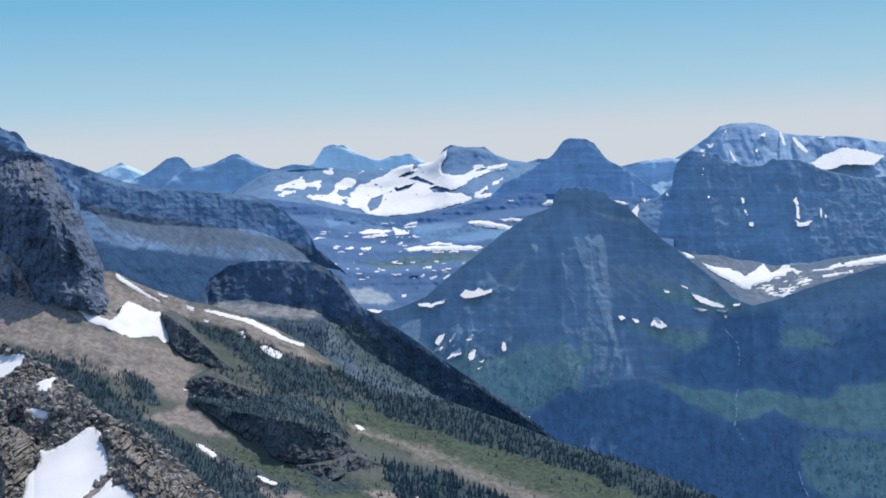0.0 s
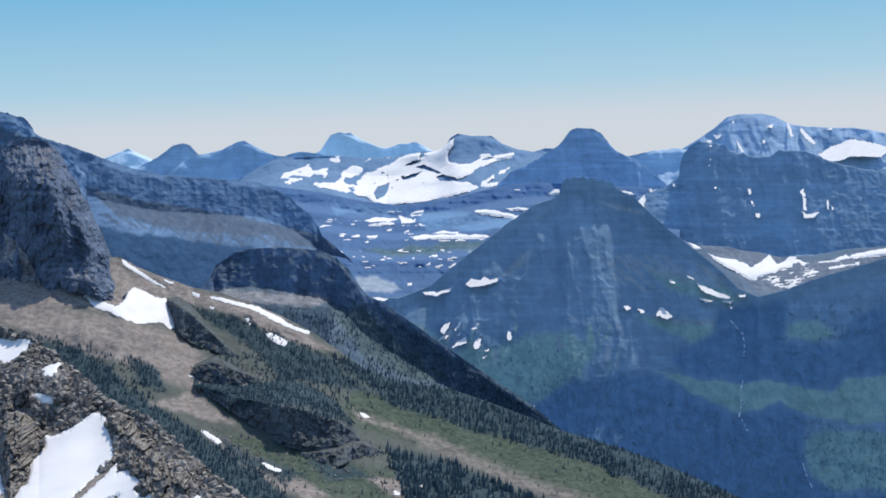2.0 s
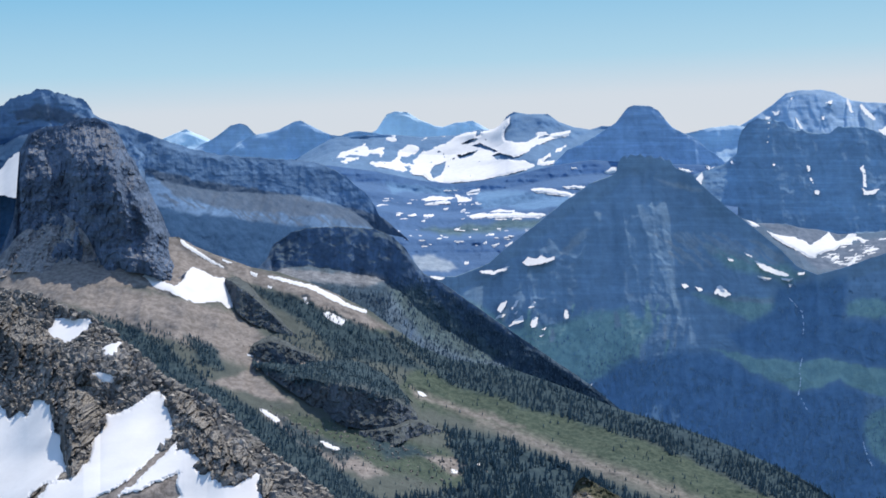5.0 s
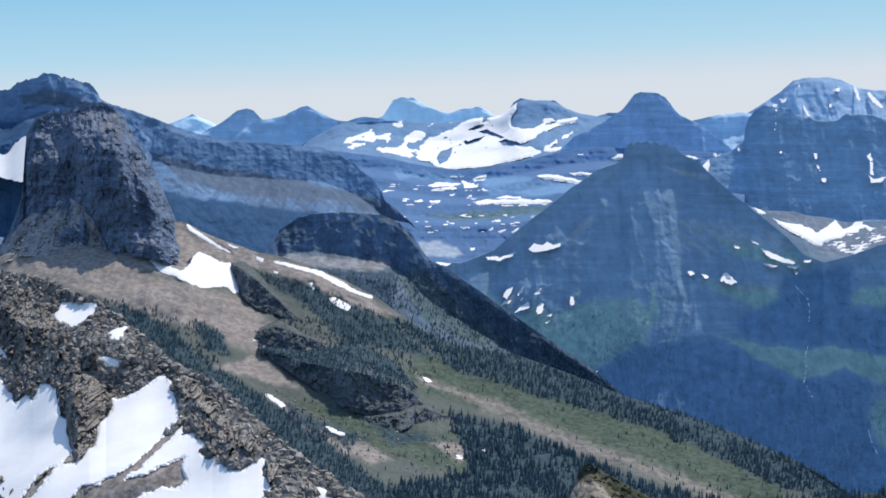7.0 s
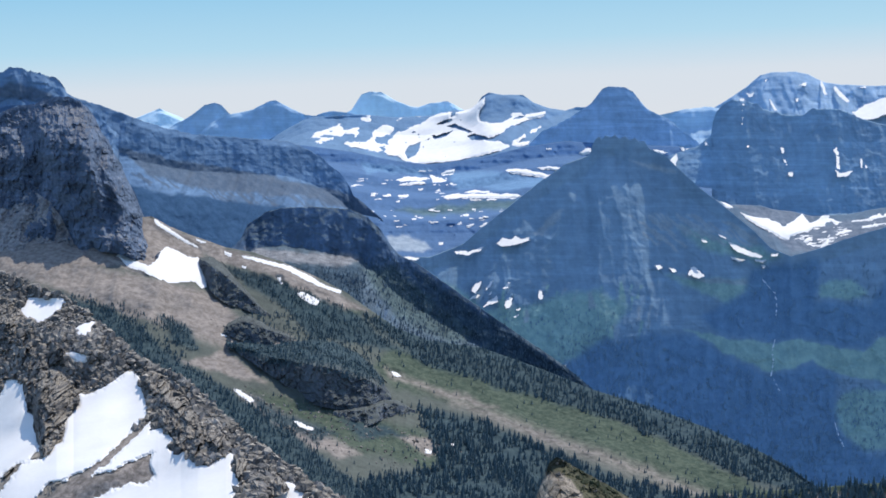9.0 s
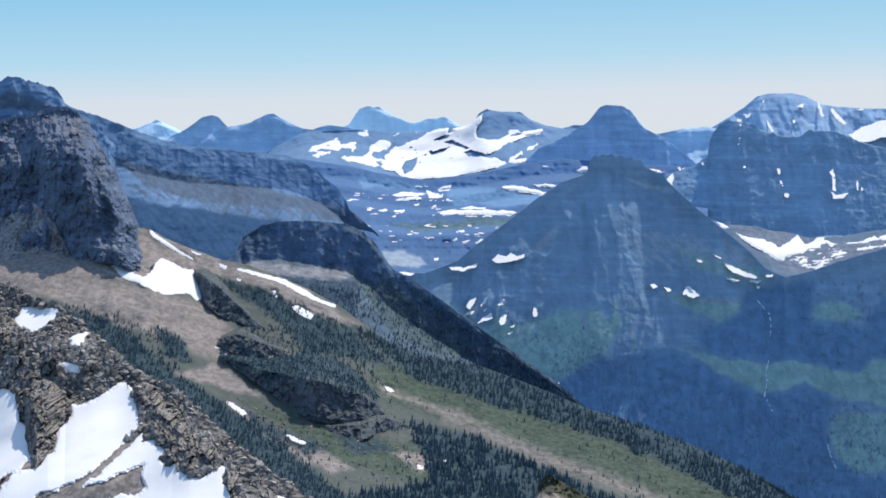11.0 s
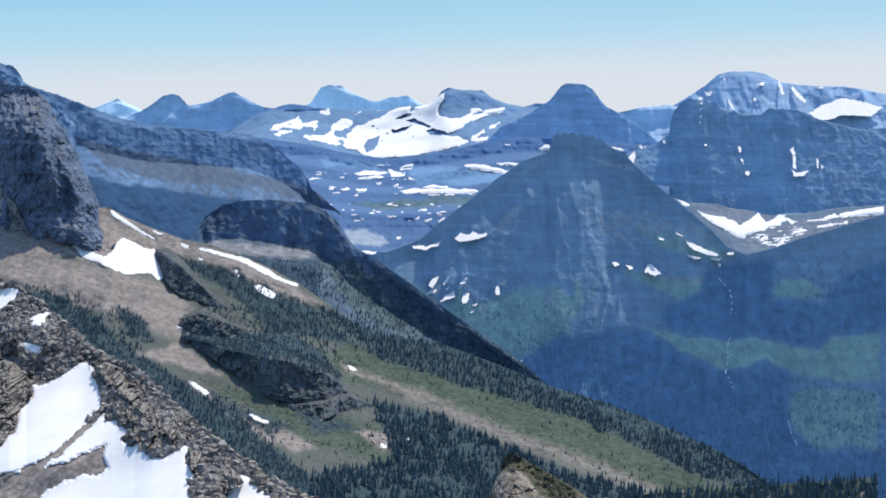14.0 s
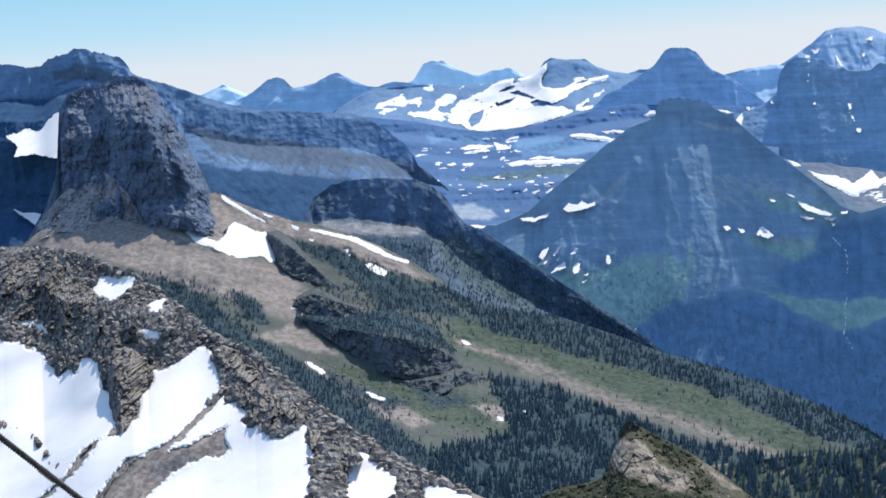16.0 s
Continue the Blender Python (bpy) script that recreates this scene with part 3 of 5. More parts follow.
mountain(butte, "wooded_butte", butte_rock_haze, "dark flat-topped rock butte with scree and forest below", 2.0,
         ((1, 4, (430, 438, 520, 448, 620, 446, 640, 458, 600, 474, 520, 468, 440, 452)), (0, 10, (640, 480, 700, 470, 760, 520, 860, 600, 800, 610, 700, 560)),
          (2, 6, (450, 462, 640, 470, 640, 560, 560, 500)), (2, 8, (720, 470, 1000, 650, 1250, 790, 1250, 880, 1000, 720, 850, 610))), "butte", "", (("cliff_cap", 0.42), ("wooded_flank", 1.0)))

# where old snow and fine debris lie
near_snow = []
near_snow.append((28, 553, 45, 540, 52, 525, 60, 528, 110, 527, 118, 535, 110, 548, 92, 560, 68, 573, 40, 567, 30, 560))
near_snow.append((130, 583, 140, 575, 172, 569, 165, 580, 160, 597, 140, 593))
near_snow.append((116, 625, 140, 623, 160, 630, 150, 643, 138, 645))
near_snow.append((-112, 608, -102, 582, -82, 575, -70, 590, -45, 600, -42, 632, -60, 622, -85, 612))
near_snow.append((-30, 640, -22, 634, -18, 645, -27, 652))
near_snow.append((487, 865, 500, 852, 520, 858, 545, 880, 575, 900, 570, 935, 470, 975, 480, 905))
near_snow.append((615, 912, 650, 915, 705, 938, 700, 975, 620, 975))
FIELDS = []
FIELDS.append((-340, 640, -150, 636, -100, 640, -60, 660, -30, 705, -10, 690, 0, 702, 10, 672, 25, 670, 45, 682, 48, 730, 62, 735, 65, 780, 72, 800, 55, 808, 10, 836, -20, 875, -150, 990, -340, 990))
FIELDS.append((238, 655, 250, 668, 252, 690, 265, 715, 262, 735, 250, 750, 225, 775, 200, 795, 175, 815, 150, 835, 120, 848, 95, 850, 60, 885, 30, 925, -40, 990, -140, 990, -10, 880, 20, 842, 50, 816, 75, 816, 92, 795, 105, 783, 110, 762, 118, 738, 130, 725, 138, 718, 137, 697, 160, 695, 185, 685, 205, 672, 218, 656))
FIELDS.append((265, 745, 268, 762, 285, 755, 300, 772, 318, 776, 300, 795, 312, 803, 330, 797, 332, 810, 350, 822, 375, 822, 395, 808, 415, 803, 418, 818, 408, 830, 425, 850, 428, 865, 415, 880, 420, 900, 405, 990, 330, 990, 290, 955, 250, 965, 220, 990, 60, 990, 140, 905, 180, 872, 215, 862, 240, 852, 262, 850, 275, 842, 265, 830, 268, 800, 240, 815, 210, 830, 190, 838, 160, 842, 190, 820, 215, 795, 240, 770))
TAN_GROUND = [(60, 900, 120, 850, 200, 800, 250, 755, 262, 762, 215, 802, 165, 845, 262, 800, 278, 842, 200, 872, 130, 912, 60, 990, 10, 990),
              (300, 658, 360, 690, 450, 775, 560, 855, 640, 902, 600, 908, 500, 850, 400, 772, 330, 722), (110, 630, 150, 645, 210, 660, 180, 680, 130, 670)]
spur_snow = []
spur_snow.append((205, 452, 215, 447, 240, 460, 262, 470, 275, 463, 283, 445, 295, 438, 310, 442, 330, 452, 350, 456, 372, 472, 365, 490, 368, 510, 360, 512, 345, 500, 325, 500, 300, 502, 280, 494, 250, 480, 225, 472))
spur_snow.append((270, 385, 275, 396, 295, 411, 330, 431, 352, 442, 350, 436, 320, 418, 300, 405, 280, 391))
spur_snow.append((345, 422, 365, 428, 362, 432, 348, 427))
spur_snow.append((397, 444, 412, 449, 408, 456, 398, 450))
spur_snow.append((425, 450, 450, 455, 480, 463, 510, 470, 550, 489, 575, 504, 605, 515, 602, 520, 580, 514, 545, 499, 510, 479, 470, 468, 430, 457))
spur_snow.append((525, 518, 535, 516, 555, 525, 568, 530, 560, 542, 548, 538, 532, 528))
spur_snow.append((490, 492, 497, 490, 501, 503, 497, 504))
spur_snow.append((390, 590, 405, 591, 402, 597, 392, 595))
spur_snow.append((410, 687, 425, 691, 445, 703, 451, 712, 440, 712, 425, 701))
spur_snow.append((518, 744, 530, 747, 557, 759, 553, 764, 530, 756))
spur_snow.append((692, 657, 705, 660, 710, 667, 698, 667))
spur_snow.append((752, 795, 765, 798, 763, 804, 753, 802))
spur_snow.append((796, 784, 804, 786, 803, 790, 797, 789))
spur_snow.append((428, 470, 437, 473, 435, 477, 428, 475))
spur_snow.append((370, 478, 388, 484, 380, 505, 372, 512))
spur_snow.append((432, 540, 440, 543, 440, 549, 433, 548))
spur_snow.append((418, 430, 436, 430, 434, 434, 420, 434))

spur = Slope(
    [(-340, 560, 1480), (-115, 500, 1490), (-90, 466, 1495), (-60, 446, 1500), (0, 420, 1500), (150, 395, 1520), (268, 383, 1530), (285, 392, 1530), (300, 401, 1530), (340, 417, 1530), (400, 438, 1530), (450, 447, 1520), (500, 464, 1510), (560, 490, 1500), (610, 516, 1490), (650, 545, 1480),
     (700, 580, 1470), (760, 603, 1470), (850, 615, 1460), (950, 650, 1440), (1050, 690, 1400), (1150, 720, 1380), (1250, 757, 1350), (1350, 802, 1300), (1400, 830, 1270), (1460, 872, 1240), (1540, 925, 1200)],
    [(-340, 960, 1000), (600, 960, 1050), (1540, 975, 1150)], ((0, 0), (1, 1)), 16, 90, 6, 40, 1.0, 14, 0.8, 14, 26, None, 6)
MEADOW = (690, 610, 760, 640, 860, 665, 960, 700, 1060, 730, 1180, 780, 1320, 850, 1420, 900, 1300, 900, 1150, 850, 1050, 810, 960, 765, 860, 735, 760, 700, 700, 690, 660, 650)
spur.blocks = ((0.22, 8.0),)
spur.calm = spur_snow
cover = []
cover.append((1, 10, (-200, 430, 120, 460, 300, 500, 380, 520, 420, 560, 520, 600, 560, 640, 400, 620, 300, 580, 180, 540, 60, 500, -200, 520)))
cover.append((1, 5, (-110, 450, 0, 418, 150, 392, 280, 385, 300, 450, 215, 470, 60, 480, -110, 510)))
cover.append((1, 5, (230, 620, 330, 640, 400, 620, 470, 680, 380, 660)))
cover.append((1, 9, (190, 375, 290, 388, 370, 440, 350, 475, 260, 490, 170, 460)))
cover.append((1, 6, (270, 390, 420, 445, 540, 480, 650, 550, 600, 545, 480, 490, 380, 460)))
cover.append((1, 8, (420, 690, 520, 740, 640, 800, 600, 810, 480, 760)))
cover.append((0, 10, (440, 690, 560, 720, 620, 730, 740, 760, 820, 800, 760, 830, 640, 800, 520, 750)))
cover.append((1, 5, (700, 770, 760, 775, 815, 800, 760, 808)))
cover.append((0, 8, MEADOW))
cover.append((2, 7, (280, 555, 340, 582, 352, 622, 310, 612)))
cover.append((2, 7, (440, 700, 520, 738, 600, 768, 560, 780, 470, 742)))
cover.append((2, 8, (560, 558, 660, 585, 720, 622, 640, 612)))
cover.append((2, 7, (600, 742, 680, 750, 720, 772, 640, 776)))
cover.append((1, 17, (800, 704, 960, 764, 1100, 814, 1250, 874, 1235, 878, 1080, 822, 940, 772, 800, 712)))
cover.append((1, 9, (680, 650, 720, 672, 800, 694, 880, 722, 860, 724, 760, 692, 690, 668)))
cover.append((0, 8, (500, 520, 640, 550, 620, 580, 520, 560)))
cover.append((2, 6, (110, 520, 190, 545, 260, 590, 320, 640, 420, 700, 520, 770, 620, 850, 760, 960, 500, 960, 300, 740, 200, 600)))
cover.append((2, 6, (380, 470, 470, 520, 560, 600, 700, 610, 640, 560, 500, 500)))
cover.append((2, 8, (640, 555, 700, 572, 760, 592, 860, 605, 950, 638, 1050, 678, 1150, 708, 1250, 745, 1350, 790, 1460, 860, 1520, 905, 1330, 850, 1100, 745, 900, 690, 740, 640)))
cover.append((2, 8, (740, 720, 860, 750, 980, 800, 1100, 850, 1400, 930, 1400, 970, 700, 970, 640, 850, 780, 830)))
mountain(spur, "mountain_spur", spur_ground, "tan scree spur with dark forest bands and green avalanche meadow", 2.0,
         cover, "spur", "", (("upper_slope", 0.5), ("lower_slope", 1.0)))

crag = Slope(
    pts(8, -84, 470, -70, 442, -52, 412, -38, 385, -26, 352, -20, 316, -17, 270, -14, 232, -6, 215, 4, 198, 25, 190, 60, 184, 85, 176, 100, 170, 125, 173, 140, 178, 155, 190, 170, 212, 180, 235, 192, 247, 203, 275, 215, 292, 225, 318, 240, 345, 250, 372, 262, 395, 275, 425, 284, 446),
    pts(-6, -84, 476, -60, 457, -29, 443, 43, 448, 105, 460, 135, 474, 146, 448, 160, 443, 207, 449, 240, 461, 262, 470, 284, 447.5), ((0, 0), (1, 1)), 20, 38, 3.5, 17, 1.6, 9, 3.6, 6, 27, None, 8, ((1.3, 5.0), (0.7, 2.4)))
crag.spines = ((118, 172, 262, 470, 44, 120), (30, 185, 70, 470, 10, 60), (-14, 232, -60, 470, 12, 50), (176, 215, 232, 470, 12, 26), (70, 180, 150, 470, 10, 30), (140, 180, 195, 470, 9, 22))
crag.upright, crag.facets = 0.55, True
crag.fd = lambda a: spur.depth(a, np.interp(a, (-84, -30, 60, 135, 207, 284), (474, 447, 454, 464, 455, 453)), True) + 26
crag.cd = lambda a: crag.fd(a) + 44 + 46 * smooth(-40, 60, a)
crag.skirt = False
mountain(crag, "rock_crag", crag_rock_hazed, "dark craggy rock tower above scree slopes", 1.6, None, "crag", "", (("tower", 0.55), ("plinth", 1.0)))

near_ridge = Slope(
    [(-340, 500, 520), (-130, 468, 500), (-60, 470, 490), (0, 482, 470), (20, 487, 465), (60, 505, 455), (100, 520, 445), (130, 535, 440), (180, 575, 425), (230, 622, 410), (280, 653, 395), (320, 668, 385), (350, 690, 375),
     (400, 738, 360), (450, 780, 345), (500, 820, 335), (560, 858, 322), (610, 885, 315), (680, 918, 305), (780, 965, 295)],
    [(-340, 1000, 350), (0, 1000, 328), (400, 1000, 288), (780, 1000, 272)], ((0, 0), (1, 1)), 9, 30, 2.2, 8, 0.5, 4, 2.6, 9, 30, None, 8, ((0.8, 4.0), (0.4, 1.6)))
near_ridge.facets = True
near_ridge.spines = ((122, 525, 108, 620, 12, 170),)
near_ridge.calm = (*near_snow, *FIELDS, *TAN_GROUND)
mountain(near_ridge, "near_ridge", near_rock, "broken dark rock ridge with snowfields", 1.5,
         [(1, 5, q) for q in TAN_GROUND], "ridge")
knoll = Slope(
    pts(170, 790, 970, 828, 942, 850, 925, 900, 918, 940, 905, 952, 872, 960, 850, 972, 820, 985, 808, 1010, 822, 1060, 850, 1090, 866, 1150, 908, 1210, 960),
    pts(149, 790, 1010, 1210, 1010), ((0, 0), (1, 1)), 4, 12, 0.8, 5, 1.6, 1.6, 2.2, 8, 31, None, 8, ((0.35, 2.2), (0.16, 0.8)))
knoll.facets = True
mountain(knoll, "rocky_knoll", knoll_rock, "small rocky knoll with dark shrubs and pale ledges", 1.2,
         ((2, 8, (790, 930, 900, 908, 940, 895, 960, 900, 1010, 918, 1060, 938, 1100, 935, 1120, 990, 800, 1010)),
          (1, 4, (940, 868, 948, 838, 990, 836, 1012, 850, 1040, 888, 1080, 903, 1102, 930, 1060, 937, 1010, 917, 960, 897)), (1, 3, (1100, 880, 1130, 900, 1180, 935, 1165, 935, 1110, 895)),
          (2, 5, (1020, 828, 1060, 850, 1095, 872, 1080, 882, 1030, 850))), "knoll", "", (("crown", 0.35), ("base", 1.0)))

near_wood_slope = Slope(pts(985, 900, 960, 1000, 915, 1100, 893, 1200, 884, 1300, 873, 1433, 864, 1640, 848), pts(930, 900, 1010, 1640, 1010), ((0, 0), (1, 1)), 8, 50, 3, 20, 0, 10, 1.0, 12, 32)
rng = random.Random(9)
clearings = []
for k in range(40):
    ca, cb, w, h = rng.uniform(1000, 1630), rng.uniform(868, 990), rng.uniform(4, 13), rng.uniform(4, 12)
    clearings.append((1, 4, tuple(v for q in range(6) for v in (ca + w * math.cos(q * 1.047) * rng.uniform(0.6, 1.2), cb + h * math.sin(q * 1.047) * rng.uniform(0.6, 1.2)))))
mountain(near_wood_slope, "wooded_slope", spur_ground, "open conifer slope with pale clearings at the foot of the spur", 2.5,
         ((0, 10, (900, 860, 1640, 840, 1640, 1000, 900, 1000)), *clearings), "slope")

# cliffs and outcrops that stand out of the spur and the crag
def outcrop(parent_ob, base, name, crest, foot, label, material, front=-22, relief=6, size=30, seed=40, profile=((0, 0), (0.25, 0.7), (0.85, 0.95), (1, 1)), blocks=((1.8, 8.0), (0.9, 3.5)), cover=None, step=1.8):
    s = Slope([(crest[i], crest[i + 1], 0) for i in range(0, len(crest), 2)], [(foot[i], foot[i + 1], 0) for i in range(0, len(foot), 2)],
              profile, relief, size, 3, 11, 1.0, 8, 4.5, 10, seed, None, 7, blocks)
    c_b, f_b = s.cb, s.fb
    s.cd = lambda a: base.depth(a, c_b(a), True) + 0.15 * front
    s.fd = lambda a: base.depth(a, f_b(a), True) + front * smooth(0, 30, f_b(a) - c_b(a)) * 0.6 - 0.05 * abs(front)
    s.skirt, s.facets = False, True
    ob = s.build(name, material, step, None, cover)
    ob.parent = parent_ob
    ob["label"] = label
    return s


spur_ob, crag_ob = bpy.data.objects["mountain_spur"], bpy.data.objects["rock_crag"]
knob_s = outcrop(spur_ob, spur, "cliff_knob", (400, 604, 440, 606, 480, 610, 520, 604, 560, 600, 600, 606, 640, 628, 665, 655, 684, 678, 693, 700, 694, 712),
                 (400, 612, 440, 638, 480, 666, 520, 692, 560, 718, 600, 726, 640, 724, 675, 716, 694, 717), "dark rounded cliff knob", knob_rock, -6, 11, 24, 41, ((0, 0), (0.12, 0.35), (0.4, 0.88), (1, 1)), ((1.6, 9.0), (0.9, 4.0)),
                 ((2, 8, (395, 590, 480, 600, 560, 590, 640, 620, 694, 690, 660, 672, 600, 648, 500, 640, 400, 620)),))
upper_s = outcrop(spur_ob, spur, "broken_outcrop", (396, 580, 420, 556, 450, 560, 470, 574, 500, 586, 520, 598), (396, 592, 430, 604, 470, 612, 520, 608), "grey broken outcrop above the knob", knob_rock, -4, 5, 18, 45)
rib_s = outcrop(spur_ob, spur, "rock_rib", (352, 458, 360, 449, 372, 452, 385, 455, 396, 468, 410, 485, 430, 505, 450, 528, 470, 550, 480, 560),
                (352, 468, 362, 490, 372, 515, 385, 528, 400, 538, 430, 548, 455, 556, 480, 564), "dark broken rock rib beside the snow", knob_rock, -7, 5, 20, 42)
low_s = outcrop(spur_ob, spur, "low_outcrop", (590, 728, 620, 722, 650, 716, 690, 702, 720, 715, 735, 728), (590, 735, 620, 745, 650, 755, 700, 735, 735, 732), "low grey outcrop", knob_rock, -4, 4, 16, 43)
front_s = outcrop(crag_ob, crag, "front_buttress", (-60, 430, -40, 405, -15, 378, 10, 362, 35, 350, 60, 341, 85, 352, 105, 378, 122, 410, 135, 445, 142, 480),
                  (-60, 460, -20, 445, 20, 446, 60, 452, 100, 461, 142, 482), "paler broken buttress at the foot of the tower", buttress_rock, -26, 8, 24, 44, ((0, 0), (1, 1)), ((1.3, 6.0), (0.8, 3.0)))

ridge_ob = bpy.data.objects["near_ridge"]
outlines = []
outlines.append(((40, 660, 60, 652, 90, 648, 120, 668, 140, 695), (40, 690, 52, 735, 66, 785, 80, 810, 98, 788, 116, 745, 140, 716)))
outlines.append(((235, 654, 262, 652, 300, 666, 330, 705, 380, 750, 420, 790, 440, 808), (235, 660, 265, 725, 290, 760, 315, 788, 345, 814, 385, 814, 440, 820)))
outlines.append(((418, 808, 450, 806, 490, 838, 512, 862), (418, 880, 450, 900, 480, 885, 512, 868)))
outlines.append(((-130, 500, -60, 492, 0, 505, 50, 565, 90, 592, 112, 622), (-130, 598, -60, 606, -10, 680, 30, 664, 60, 690, 90, 645, 112, 640)))
outlines.append(((-160, 780, -100, 775, -30, 868, 20, 828, 45, 806), (-160, 790, -90, 800, -50, 885, 10, 842, 45, 814)))
for k, (crest, foot) in enumerate(outlines):
    outcrop(ridge_ob, near_ridge, "rock_rib", crest, foot, "dark jointed rock rib standing out of the snow", near_rock, -0.8, 1.6, 9, 60 + k, ((0, 0), (0.4, 0.55), (1, 1)), ((1.1, 3.2), (0.8, 1.5), (0.4, 0.75)), None, 1.2)


# ---------------------------------------------------------------- snow
def snow(slope, outline, lift=None, wob=3.0, step=None, label="small white old snow patch on the slope", name="snow_patch", material=None, seed=0, bank=0.0, holes=0.0, bare=()):
    """A bank of old snow that lies in the outline on a slope, thick in the middle and thin at its ragged rim."""
    p = np.array(outline, float).reshape(-1, 2)
    lo, hi = p.min(0) - wob - 2, p.max(0) + wob + 2
    step = step or float(np.clip(min(hi - lo) / 22, 0.7, 1.6))
    a, b = np.meshgrid(np.arange(lo[0], hi[0], step), np.arange(lo[1], hi[1], step))
    k = 3.2 * wob + 2
    wa = a + wob * 1.5 * fbm(a / k, b / k, 0, 5, 90 + seed, 0.7)
    wb = b + wob * 1.5 * fbm(a / k, b / k, 0, 5, 97 + seed, 0.7)
    d_in = inside(wa, wb, p)
    d = slope.depth(a, b, True)
    lift = lift if lift is not None else 2.0 + 0.0016 * float(d.mean())
    lift = (0.4 * lift if slope.calm else 0.6 * lift) + (0 if slope.calm else 0.3 * slope.gully + 0.12 * sum(q[0] for q in slope.blocks))
    pos = spot(a, b, d - lift * (0.35 + 0.65 * smooth(0, 5, d_in)))
    if bank:
        rise = hi[1] - lo[1]
        lean = min(2.3, max(1.5, bank / (rise * float(d.mean()) / REACH)))
        edge = slope.depth(a, np.full_like(b, lo[1] + wob + 2), True)
        pos = spot(a, b, np.minimum(edge - lean * np.maximum(0, b - lo[1] - wob - 2) * edge / REACH, d + lift) - 0.4 * lift)
    low = slope.top(a) - 1.0
    keep = (d_in > 0) & (b > low)
    for q in bare:
        keep &= inside(wa, wb, np.array(q, float)) < 0
    if holes:
        keep &= fbm(a / 17 + b / 40, b / 7, 0, 4, 300 + seed, 0.6) < holes
    whole = keep[:-1, :-1].astype(int) + keep[1:, :-1] + keep[1:, 1:] + keep[:-1, 1:] >= 3
    if not whole.any():
        return None
    if not holes:
        one, size = np.zeros(whole.shape, bool), 0
        one.flat[np.argmax(np.where(whole, d_in[:-1, :-1], -1e9))] = True
        while one.sum() > size:
            size = one.sum()
            for _ in range(6):
                wide = one.copy()
                wide[1:] |= one[:-1]
                wide[:-1] |= one[1:]
                wide[:, 1:] |= one[:, :-1]
                wide[:, :-1] |= one[:, 1:]
                one = wide & whole
        whole = one
    f = grid_faces(*a.shape)[whole.ravel()]
    used, f = np.unique(f, return_inverse=True)
    ob = new(name, mesh_from(name, pos.reshape(-1, 3)[used], f.reshape(-1, 4), material or snow_mat))
    return tagged(ob, label, "snow patch", "snow patches")


for k, o in enumerate(near_snow):
    snow(near_ridge, o, 1.4, 4.5, None, "white snow bank among dark broken rocks of the near ridge", seed=k)
for k, o in enumerate(FIELDS):
    snow(near_ridge, o, 2.6, 6.0, 1.3, "broad white snowfield with a ragged edge below the rocks", "snowfield", seed=20 + k)["category"] = "snowfield"

for k, o in enumerate(spur_snow):
    snow(spur, o, 4.0, 2.2 if k == 0 else 1.4, label="white snow patch on the scree of the spur", seed=40 + k)
snow(left_mountain, (-112, 272, -60, 252, -10, 229, -10, 262, -16, 316, -60, 305, -98, 309, -90, 290), 22.0, 1.6, bank=120, label="wedge of white snow on a shelf beside the crag")
snow(left_mountain, (-105, 400, -85, 408, -58, 410, -42, 420, -48, 440, -62, 434, -80, 420), 14.0, 1.6, bank=40, label="small snow drift in the shade of the crag")

outlines = []
outlines.append((893, 300, 920, 298, 945, 303, 985, 312, 975, 317, 940, 312, 905, 308))
outlines.append((950, 297, 975, 294, 1005, 297, 1000, 303, 960, 301))
outlines.append((700, 320, 715, 313, 755, 314, 758, 319, 705, 322))
outlines.append((705, 325, 750, 321, 755, 326, 712, 327))
outlines.append((780, 308, 790, 302, 805, 299, 806, 307, 785, 312))
outlines.append((760, 309, 792, 318, 788, 324, 766, 324))
outlines.append((780, 348, 800, 344, 850, 343, 900, 341, 922, 346, 915, 351, 850, 351, 790, 352))
outlines.append((818, 340, 840, 337, 868, 338, 866, 342, 830, 342))
outlines.append((676, 346, 690, 342, 693, 348, 680, 349))
outlines.append((704, 346, 724, 344, 722, 349, 706, 349))
outlines.append((756, 372, 770, 369, 766, 375))
outlines.append((880, 371, 895, 369, 898, 374, 884, 375))
outlines.append((848, 401, 862, 393, 860, 399, 852, 404))
outlines.append((620, 328, 631, 327, 630, 331, 621, 331))
outlines.append((1022, 270, 1035, 262, 1046, 264, 1048, 271, 1032, 276))
outlines.append((1155, 265, 1172, 266, 1182, 271, 1170, 274))
outlines.append((1198, 255, 1208, 259, 1214, 268, 1206, 266))
outlines.append((1212, 264, 1226, 256, 1238, 256, 1234, 262, 1220, 268))
outlines.append((965, 262, 982, 263, 980, 267, 966, 267))
outlines.append((685, 294, 694, 293, 694, 297, 686, 297))
outlines.append((735, 334, 750, 333, 748, 338, 736, 337))
outlines.append((768, 338, 780, 335, 780, 340, 770, 341))
outlines.append((655, 345, 665, 344, 664, 348, 656, 348))
outlines.append((815, 380, 830, 379, 828, 383, 816, 383))
outlines.append((776, 428, 785, 428, 784, 434, 777, 434))
outlines.append((835, 370, 842, 369, 842, 373, 836, 373))
outlines.append((860, 352, 880, 353, 878, 356, 862, 356))
outlines.append((700, 356, 708, 355, 708, 359, 702, 359))
outlines.append((808, 395, 816, 392, 818, 396, 810, 398))
outlines.append((824, 400, 836, 396, 840, 399, 828, 404))
